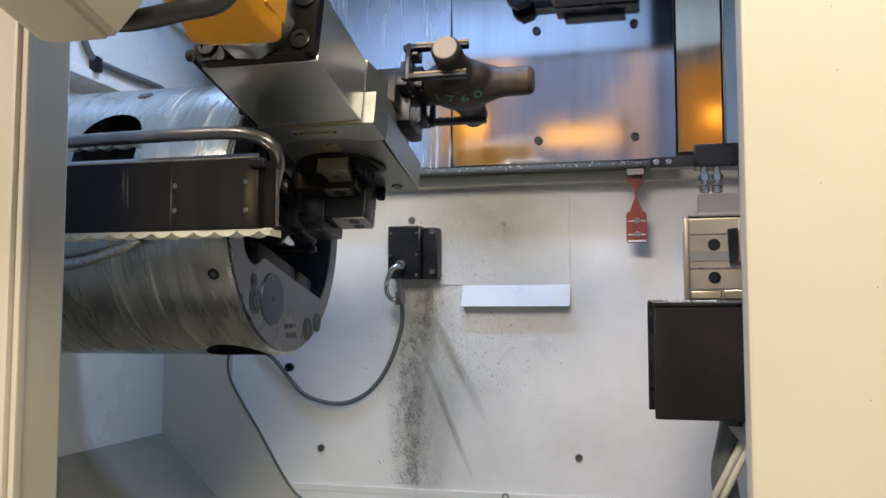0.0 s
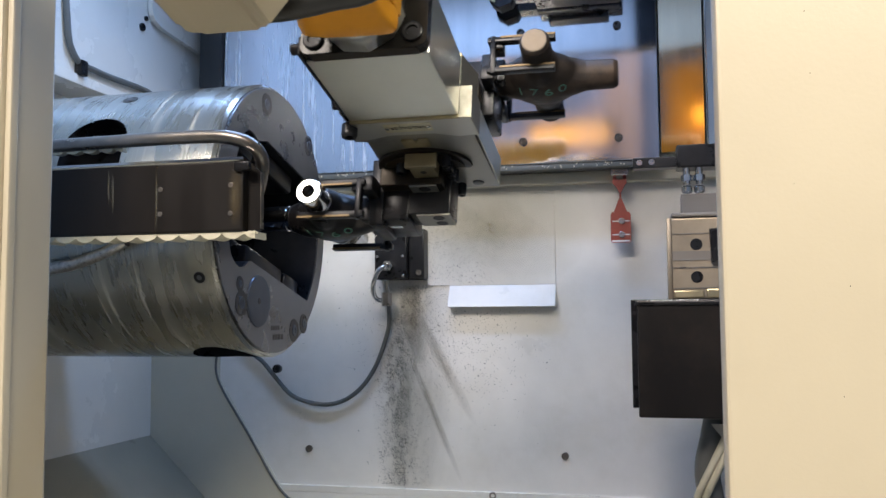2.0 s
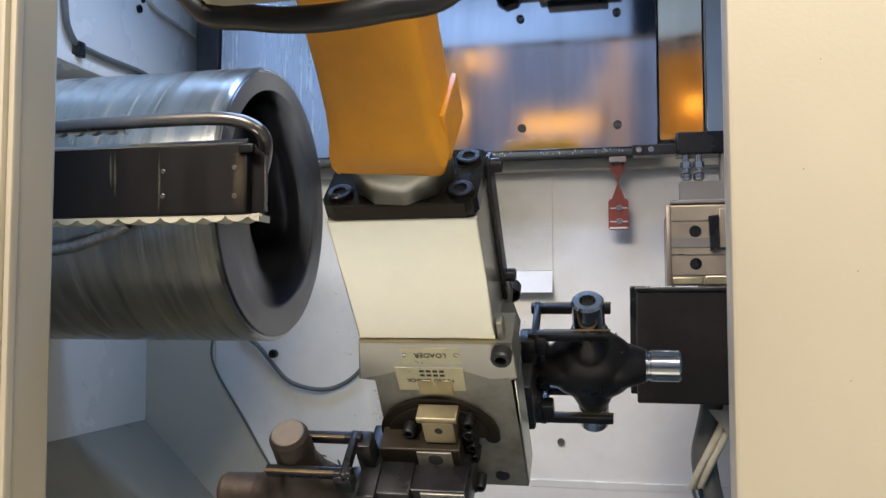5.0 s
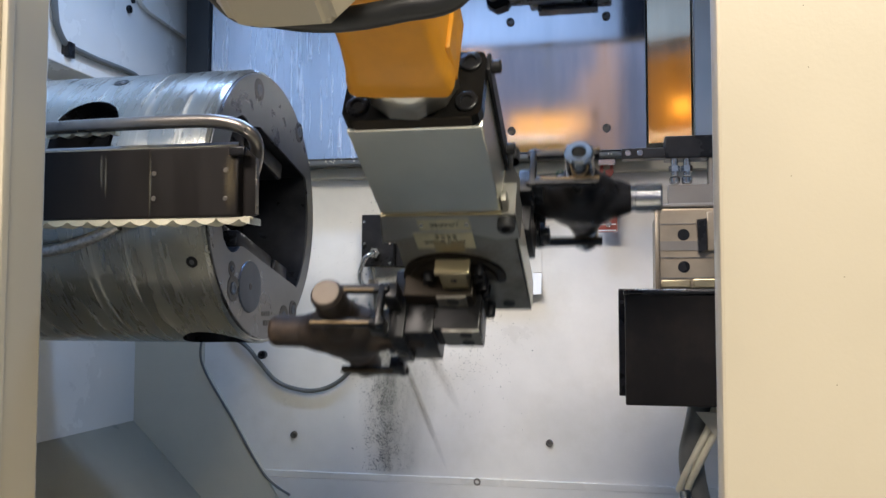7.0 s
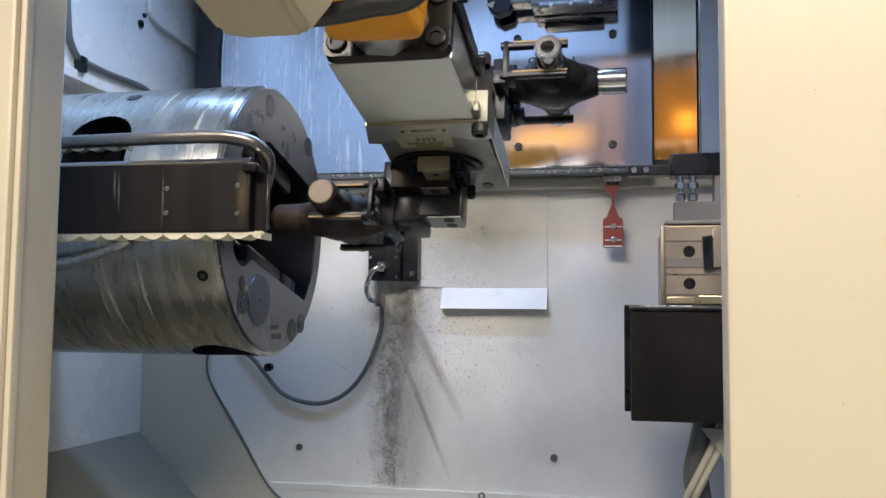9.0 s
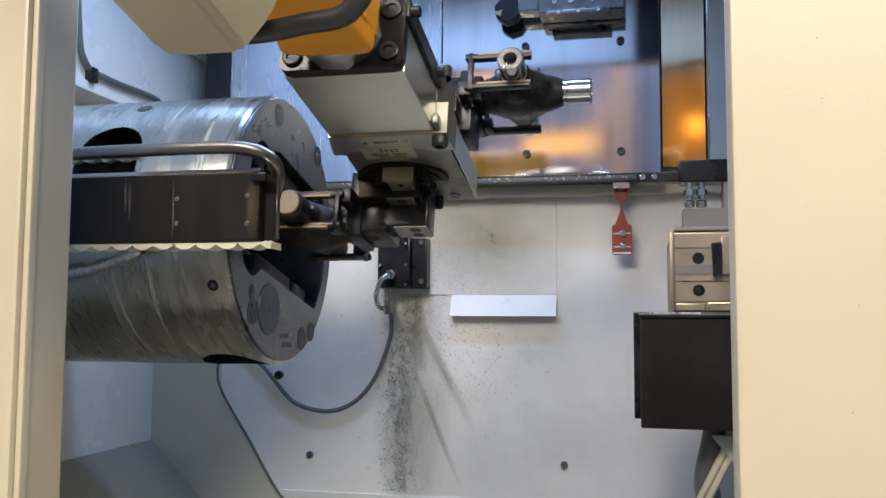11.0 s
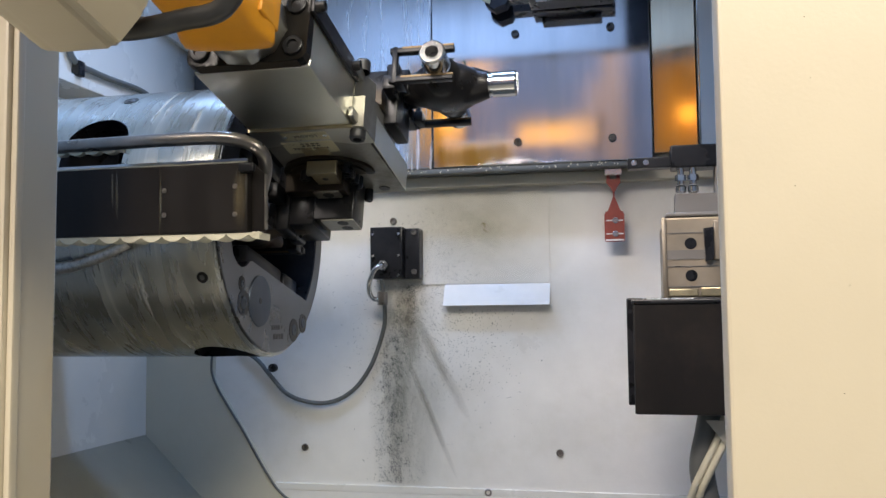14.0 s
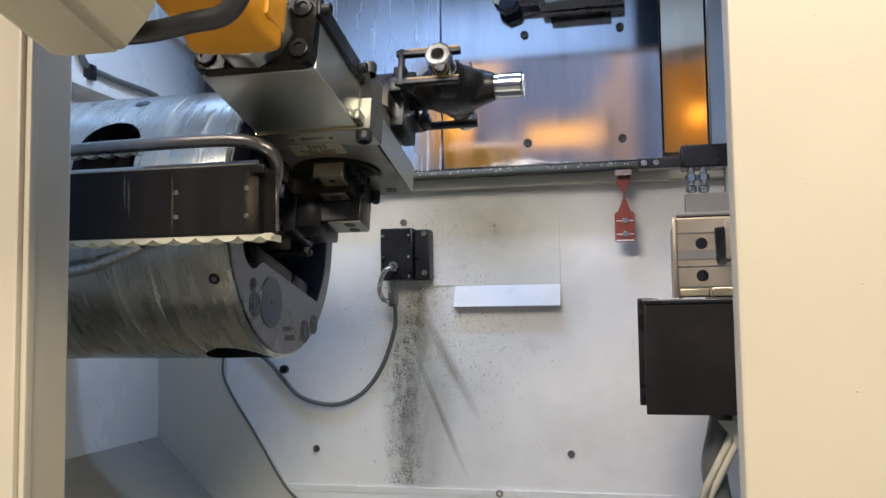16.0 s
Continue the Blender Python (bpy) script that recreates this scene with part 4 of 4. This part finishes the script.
def right_side():
    b = thing("hose_bracket", pose(0, 0, 0), "dark steel bracket with pipe fittings under the covers", "bracket")
    part("bar", box(B(), -0.019, 0.135, 1.50, 1.53, 1.443, 1.461, 0.002), DARKSTEEL, b)
    part("block", box(B(), 0.052, 0.135, 1.49, 1.54, 1.440, 1.478, 0.003), DARKSTEEL, b)
    for x in (-0.008, 0.012):
        part("screw", bolt(B(), (x, 1.50, 1.452), (0, -1, 0), 0.005, 0.003), CHROME, b)
    for x in (0.068, 0.088):
        bm = rod(B(), (x, 1.50, 1.442), (x, 1.50, 1.412), 0.006, 16)
        rod(bm, (x, 1.50, 1.428), (x, 1.50, 1.418), 0.0095, 6)
        rod(bm, (x, 1.50, 1.410), (x, 1.50, 1.398), 0.009, 16, 0.002)
        part("fitting", bm, CHROME, b)
    part("side_block", prism(B(), [(0.058, 1.358), (0.17, 1.358), (0.17, 1.444), (0.124, 1.444), (0.124, 1.396), (0.058, 1.396)], 1, 1.495, 1.54), BRACKET, b, "grey brown painted angle plate")
    part("sealant", tube(B(), [(0.056, 1.494, 1.357), (0.075, 1.492, 1.361), (0.11, 1.492, 1.358), (0.16, 1.492, 1.362)], 0.003, 8), CRUD, b)
    t = thing("tailstock", pose(0, 0, 0), "scraped steel slide block with bolt holes", "machine slide")
    part("block", box(B(), 0.037, 0.22, 1.45, 1.70, 1.222, 1.352, 0.003), BLOCKSTEEL, t, "scraped grey steel block")
    part("top_pad", box(B(), 0.040, 0.22, 1.447, 1.55, 1.353, 1.360, 0.003), BRACKET, t)
    part("edge_line", box(B(), 0.040, 0.22, 1.4485, 1.452, 1.3255, 1.3270), PIPE, t, "bright worn edge")
    part("edge_strip", box(B(), 0.033, 0.040, 1.446, 1.47, 1.218, 1.352, 0.001), BLOCKSTEEL, t)
    part("foot", box(B(), 0.037, 0.22, 1.455, 1.70, 1.214, 1.2215, 0.001), BROWNSTEEL, t)
    part("edge_line", box(B(), 0.040, 0.22, 1.4485, 1.452, 1.2712, 1.2727), PIPE, t, "bright worn edge")
    part("edge_line", box(B(), 0.040, 0.22, 1.4485, 1.452, 1.2385, 1.2400), PIPE, t, "bright worn edge")
    part("dark_band", box(B(), 0.0365, 0.22, 1.4485, 1.452, 1.2835, 1.2985), BRACKET, t, "darker grey brown band")
    # dark discs give the shade inside the two bolt holes
    for z in (1.309, 1.257):
        part("bolt_hole", turned(B(), [(0, 0.0095), (0.0008, 0.009), (0.0008, 0)], (0.078, 1.4495, z), (0, -1, 0), 20), DARKSTEEL, t)
    part("latch", prism(B(), [(0.098, 1.332), (0.113, 1.334), (0.113, 1.284), (0.100, 1.279)], 1, 1.437, 1.46), DARKSTEEL, t)
    part("latch_side", box(B(), 0.1135, 0.13, 1.442, 1.46, 1.282, 1.345, 0.002), BLOCKSTEEL, t)
    part("foot_block", box(B(), 0.042, 0.088, 1.447, 1.452, 1.2235, 1.236, 0.002), BRASS, t, "oily gold-coloured foot")
    part("foot_block", box(B(), 0.092, 0.20, 1.446, 1.452, 1.2235, 1.238, 0.002), BRASS, t, "oily gold-coloured foot")
    k = thing("wiper_box", pose(0, 0, 0), "dark brown cover box with white chip dust on its edge", "cover box")
    part("front_cover", box(B(), -0.016, 0.30, 1.38, 1.44, 1.042, 1.214, 0.003), GUARD, k)
    part("back_plate", box(B(), -0.026, 0.30, 1.44, 1.452, 1.050, 1.222, 0.002), DARKSTEEL, k)
    part("rim", box(B(), -0.018, 0.30, 1.376, 1.386, 1.212, 1.219, 0.002), DARKSTEEL, k)
    rnd = random.Random(8)
    bm = B()
    for i in range(110):
        bmesh.ops.create_icosphere(bm, subdivisions=1, radius=rnd.uniform(0.0006, 0.0020) * rnd.uniform(0.5, 1), matrix=Matrix.Translation((rnd.uniform(0.0, 0.075), rnd.uniform(1.376, 1.39), 1.2195)))
    part("chip_dust", bm, CRUD, k)
    part("support", box(B(), 0.09, 0.30, 1.46, 1.70, 1.022, 1.045, 0.004), GUARD, k)
    h = thing("hose_bundle", pose(0, 0, 0), "pale ribbed hoses in a grey sheath below the cover box", "hoses")
    part("sheath", tube(B(), [(0.105, 1.475, 1.045), (0.096, 1.475, 1.00), (0.087, 1.478, 0.955), (0.090, 1.478, 0.915), (0.100, 1.480, 0.86), (0.108, 1.485, 0.78)], 0.020, 20), CABLE, h, "grey bulging hose sheath")
    for i in range(2):
        x = 0.100 + i * 0.0125
        ho = part("hose", tube(B(), [(x + 0.024, 1.452, 1.040), (x + 0.010, 1.448, 0.998), (x - 0.008, 1.446, 0.962), (x - 0.026, 1.449, 0.925), (x - 0.034, 1.462, 0.90)], 0.0056, 14), FOAM, h, "pale ribbed hose")
        for k in range(26):
            u = k / 25
            bm = turned(B(), [(-0.0012, 0.0057), (0, 0.0063), (0.0012, 0.0057)], (x + 0.010 - 0.036 * u, 1.4475 + 0.002 * abs(u - 0.5), 0.998 - 0.073 * u), (-0.44, 0, -0.9), 14)
            part("rib", bm, FOAM, ho)
    part("fitting", tube(B(), [(0.074, 1.462, 0.905), (0.080, 1.468, 0.885), (0.098, 1.47, 0.862)], 0.011, 14), CHROME, h, "bright bent hose end")
    part("guard_plate", prism(B(), [(0.092, 1.028), (0.30, 1.028), (0.30, 0.90), (0.126, 0.984)], 1, 1.435, 1.439), GREYPAINT, h, "grey sheet corner over the hoses")
    tt = thing("turret_tool", pose(0, 0, 0), "dark steel tool holder with a boring tool below the roof", "tool holder")
    part("holder", box(B(), -0.196, -0.035, 1.60, 1.664, 1.788, 1.856, 0.003), TOOLSTEEL, tt)
    part("lower_bar", box(B(), -0.180, -0.062, 1.592, 1.63, 1.779, 1.789, 0.002), TOOLSTEEL, tt)
    part("turret_block", box(B(), -0.18, -0.02, 1.56, 1.664, 1.865, 2.25, 0.005), TOOLSTEEL, tt)
    part("shank", box(B(), -0.236, -0.196, 1.61, 1.65, 1.797, 1.825, 0.003), TOOLSTEEL, tt)
    part("insert_head", prism(B(), [(-0.279, 1.792), (-0.262, 1.781), (-0.240, 1.788), (-0.232, 1.802), (-0.236, 1.822), (-0.262, 1.832), (-0.282, 1.812)], 1, 1.612, 1.648), CAVITY, tt)
    part("insert", prism(B(), [(-0.284, 1.798), (-0.270, 1.790), (-0.266, 1.803)], 1, 1.608, 1.614), BRASS, tt)
    for x in (-0.157, -0.120, -0.084):
        part("screw", bolt(B(), (x, 1.592, 1.784), (0, -1, 0), 0.0042, 0.004), CHROME, tt)
    for x in (-0.165, -0.135, -0.095, -0.062):
        part("clamp_screw", bolt(B(), (x, 1.60, 1.807), (0, -1, 0), 0.005, 0.004), CHROME, tt)


right_side()


def left_side():
    single("spindle_hood", box(B(), -1.06, -0.950, 0.86, 1.735, 1.612, 2.24, 0.004), WHITE, "white painted hood over the spindle nose", "hood", "structure")
    single("hood_lip", box(B(), -0.9502, -0.944, 0.86, 1.735, 1.600, 1.618, 0.002), WHITE, "folded lower lip of the white hood", "lip", "structure")
    c = thing("side_cover", pose(0, 0, 0), "white sheet cover with a rounded corner, screwed on the hood", "cover panel")
    bm = B()
    prism(bm, [(1.520, 2.2), (1.520, 1.806), (1.524, 1.795), (1.533, 1.786), (1.560, 1.778), (1.725, 1.770), (1.725, 2.2)], 0, -0.948, -0.938)
    part("panel", bm, WHITE, c)
    part("screw", bolt(B(), (-0.950, 1.502, 1.764), (1, 0, 0), 0.008, 0.005), DARKSTEEL, c)
    part("screw", bolt(B(), (-0.950, 1.515, 1.785), (1, 0, 0), 0.005, 0.004), DARKSTEEL, c)
    p = thing("conduit", pose(0, 0, 0), "grey conduit clipped along the white hood", "conduit")
    part("pipe", tube(B(), [(-0.945, 1.265, 1.75), (-0.943, 1.272, 1.68), (-0.943, 1.281, 1.656), (-0.943, 1.305, 1.637), (-0.943, 1.35, 1.635), (-0.943, 1.396, 1.635), (-0.943, 1.50, 1.639), (-0.943, 1.54, 1.632), (-0.943, 1.56, 1.61)], 0.0056, 12), CABLE, p)
    part("clip", box(B(), -0.951, -0.935, 1.300, 1.318, 1.615, 1.642, 0.002), DARKSTEEL, p)
    part("clip", box(B(), -0.951, -0.935, 1.535, 1.548, 1.612, 1.636, 0.002), DARKSTEEL, p)


left_side()


STAIN = mat("oily_run_stain", (0.25, 0.20, 0.11), 0.35, var=0.2, scale=30)
DUST = mat("grey_chip_dust_film", (0.24, 0.24, 0.19), 0.5, var=0.2, scale=60)


def veil(m, low, high, most, scale):
    """Let a film of dirt or tint thin out in patches."""
    n, l = m.node_tree.nodes, m.node_tree.links
    tc, nz, r = n.new("ShaderNodeTexCoord"), n.new("ShaderNodeTexNoise"), n.new("ShaderNodeMapRange")
    nz.inputs["Scale"].default_value, nz.inputs["Detail"].default_value, nz.inputs["Roughness"].default_value = scale, 8, 0.7
    r.inputs[1].default_value, r.inputs[2].default_value, r.inputs[4].default_value = low, high, most
    gr = n.new("ShaderNodeTexGradient")
    gr.gradient_type = "SPHERICAL"
    mul = n.new("ShaderNodeMath")
    mul.operation = "MULTIPLY"
    l.new(tc.outputs["Object"], gr.inputs[0])
    l.new(tc.outputs["Object"], nz.inputs["Vector"])
    l.new(nz.outputs["Fac"], r.inputs[0])
    l.new(r.outputs[0], mul.inputs[0])
    l.new(gr.outputs["Fac"], mul.inputs[1])
    l.new(mul.outputs[0], n["Principled BSDF"].inputs["Alpha"])


OLIVE = mat("olive_tint", (0.36, 0.33, 0.20), 0.35, var=0.2, scale=20)
veil(OLIVE, 0.0, 0.8, 0.75, 1.0)
veil(STAIN, 0.10, 0.70, 0.55, 1.6)
veil(DUST, 0.10, 0.75, 0.75, 2.0)


def film(name, material, a, b, wide, y, label):
    """A thin oval film of dirt or tint on the wall, from a to b."""
    a, b = Vector((a[0], 0, a[1])), Vector((b[0], 0, b[1]))
    mid, d = (a + b) / 2, b - a
    bm = B()
    bmesh.ops.create_circle(bm, cap_ends=True, segments=40, radius=1.0)
    ob = finish(name, bm, material)
    ob.matrix_world = Matrix.Translation((mid.x, y, mid.z)) @ Matrix.Rotation(-math.atan2(d.z, d.x), 4, "Y") @ Matrix.Rotation(math.pi / 2, 4, "X") @ Matrix.Diagonal((d.length / 2, wide, 1, 1))
    return tagged(ob, label, "stain", "", "stuff")


def stains():
    for a, b, w in (((-0.468, 1.215), (-0.340, 0.975), 0.014), ((-0.480, 1.125), (-0.368, 0.858), 0.008), ((-0.485, 1.27), (-0.455, 1.10), 0.030)):
        film("run_stain", STAIN, a, b, w, YB - 0.0012, "brown oily run on the white wall")
    for x, z in ((-0.636, 1.322), (-0.5765, 1.301), (-0.642, 1.335)):
        film("run_mark", DUST, (x, 1.383), (x + 0.001, z), 0.0022, 0.9494, "pale dried run on the dark guard box")
    film("rust_stain", STAIN, (-0.472, 1.385), (-0.472, 1.303), 0.010, 0.9493, "brown stain down the dark guard box")
    film("dust_film", DUST, (-0.475, 1.36), (-0.475, 0.74), 0.085, YB - 0.0009, "grey film of chip dust on the white wall")
    # darker olive over the access panel, fading outwards
    film("panel_tint", OLIVE, (-0.52, 1.40), (-0.10, 1.37), 0.15, YB - 0.0039, "thin olive tint over the panel")


stains()


def chips():
    """Steel chips stuck to the wall, thickest in a streak below the switch box."""
    rnd = random.Random(11)
    vs, fs = [], []
    for i in range(15000):
        if i < 12200:
            z = rnd.uniform(0.78, 1.26)
            f = (1.26 - z) / 0.5
            x = -0.462 - 0.045 * min(1, f * 3.2) + 0.022 * max(0, f - 0.35) + rnd.gauss(0, 0.015 + 0.006 * f) + 0.008 * noise.noise((z * 30, 0, 2))
            if noise.noise((x * 70, 3.0, z * 45)) < rnd.uniform(-0.5, 0.25):
                continue
        elif i < 14200:
            x, z = rnd.gauss(-0.41, 0.085), rnd.gauss(1.17, 0.085)
        else:
            x, z = rnd.gauss(-0.40, 0.06), rnd.uniform(1.22, 1.42)
        if z < 0.855 or z > 1.45 or x > -0.19:
            continue
        s = rnd.uniform(0.0003, 0.0008) * (1.7 if rnd.random() < 0.08 else 1)
        a = rnd.uniform(0, math.pi)
        if -0.395 < x < -0.177 and 1.21 < z < 1.262:
            continue
        y = YB - (0.0035 if (-0.44 < x < -0.177 and 1.259 < z < 1.462) else 0.0005)
        c, d = math.cos(a) * s * 1.6, math.sin(a) * s * 1.6
        k = len(vs)
        vs += [(x - c, y, z - d), (x + d * 0.5, y - s * 0.5, z - c * 0.5), (x + c, y, z + d), (x - d * 0.5, y - s * 0.5, z + c * 0.5), (x, y - s, z)]
        fs += [(k, k + 1, k + 4), (k + 1, k + 2, k + 4), (k + 2, k + 3, k + 4), (k + 3, k, k + 4)]
    me = bpy.data.meshes.new("chips")
    me.from_pydata(vs, [], fs)
    me.materials.append(CHIP)
    tagged(new("chips", me), "fine dark steel chips stuck to the white wall", "chips", "", "stuff")


chips()


# ---------------------------------------------------------------- what moves
# time, place of the gripper's joint line, its lean, its turn about its own axis
TOOL = [
    (0.0, -0.436, 1.050, 1.482, 76.2, 0), (0.5, -0.434, 1.050, 1.482, 76.2, 0), (1.0, -0.397, 1.050, 1.484, 76.4, 0), (2.0, -0.290, 1.051, 1.485, 76.4, 0), (2.55, -0.240, 1.050, 1.483, 76.0, 0),
    (2.7, -0.228, 1.042, 1.452, 72.9, 0), (2.8, -0.226, 1.030, 1.417, 69.4, 0), (3.0, -0.224, 0.994, 1.337, 60.8, 0), (3.2, -0.224, 0.945, 1.255, 51.0, 0), (3.45, -0.222, 0.880, 1.181, 41.4, 0),
    (3.88, -0.222, 0.880, 1.181, 41.4, 0), (4.0, -0.222, 0.880, 1.181, 41.4, 7), (4.1, -0.222, 0.880, 1.181, 41.4, 25), (4.2, -0.222, 0.880, 1.181, 41.4, 52), (4.4, -0.222, 0.881, 1.182, 41.6, 125), (4.7, -0.221, 0.883, 1.184, 42.0, 180), (5.2, -0.221, 0.886, 1.187, 42.6, 180),
    (6.35, -0.221, 0.887, 1.188, 42.8, 180), (6.6, -0.222, 0.930, 1.237, 48.8, 180), (6.8, -0.222, 0.963, 1.285, 54.8, 180), (7.0, -0.222, 0.990, 1.338, 61.6, 180),
    (7.2, -0.223, 1.015, 1.392, 67.0, 180), (7.4, -0.226, 1.036, 1.450, 73.3, 180), (7.6, -0.228, 1.047, 1.480, 76.5, 180), (8.2, -0.246, 1.049, 1.487, 76.7, 180),
    (8.6, -0.262, 1.048, 1.486, 76.6, 180), (11.0, -0.337, 1.048, 1.485, 76.4, 180), (12.0, -0.365, 1.048, 1.485, 76.4, 180), (13.0, -0.396, 1.047, 1.485, 76.4, 180),
    (14.4, -0.436, 1.048, 1.482, 76.2, 180), (16.0, -0.436, 1.048, 1.482, 76.2, 180),
]


def tool_at(t):
    """The gripper's joint at a time: smooth, and never past the rows on either side."""
    k = max(i for i, r in enumerate(TOOL) if r[0] <= t + 1e-9)
    if k == len(TOOL) - 1:
        return TOOL[-1][1:]
    a, b = TOOL[k], TOOL[k + 1]
    h = b[0] - a[0]
    s = (t - a[0]) / h
    out = []
    for c in range(1, 6):
        def slope(i):
            if i == 0 or i == len(TOOL) - 1:
                return 0.0
            p, q, r = TOOL[i - 1], TOOL[i], TOOL[i + 1]
            d0, d1 = (q[c] - p[c]) / (q[0] - p[0]), (r[c] - q[c]) / (r[0] - q[0])
            return 0.0 if d0 * d1 <= 0 else 2 * d0 * d1 / (d0 + d1)
        m0, m1 = slope(k), slope(k + 1)
        out.append((2 * s ** 3 - 3 * s ** 2 + 1) * a[c] + (s ** 3 - 2 * s ** 2 + s) * h * m0 + (-2 * s ** 3 + 3 * s ** 2) * b[c] + (s ** 3 - s ** 2) * h * m1)
    return out


# start and end of each run of the chuck, and its whole turns
SPINS = ((2.66, 3.98, 7), (4.06, 5.45, 7))
RISE, FALL = 0.12, 0.36


def chuck_angle(t):
    """Degrees that the chuck has turned: two short runs, each ending where it began."""
    whole = 0.0
    for a, b, turns in SPINS:
        rate = 360.0 * turns / (b - a - RISE / 2 - FALL / 2)
        if t <= a:
            continue
        if t < a + RISE:
            whole += rate * (t - a) ** 2 / (2 * RISE)
        elif t < b - FALL:
            whole += rate * (t - a - RISE / 2)
        elif t < b:
            whole += 360.0 * turns - rate * (b - t) ** 2 / (2 * FALL)
        else:
            whole += 360.0 * turns
    return whole


def motions():
    arm, grip, raw, done = [], [], [], []
    for i in range(161):
        t = i / 10
        x, y, z, lean, turn = tool_at(t)
        m = pose(x, y, z, lean, 0, 0)
        g = m @ pose(0, 0, 0, 0, 0, turn)
        arm.append((t, m))
        grip.append((t, g))
        raw.append((t, g @ Matrix.Translation(PC)))
        done.append((t, g @ Matrix.Translation((-PC.x, -PC.y, PC.z))))
    walk(ARM, arm)
    walk(GRIPPER, grip)
    walk(RAW, raw)
    walk(DONE, done)
    rows = [(0.0, pose(CX, CY, CZ))]
    k0, k1 = round(SPINS[0][0] * FPS), round(SPINS[-1][1] * FPS) + 1
    for k in range(k0, k1 + 1):
        rows.append((k / FPS, pose(CX, CY, CZ, chuck_angle(k / FPS), 0, 0)))
    rows.append((16.0, pose(CX, CY, CZ, chuck_angle(16.0), 0, 0)))
    walk(CHUCK, rows)


motions()
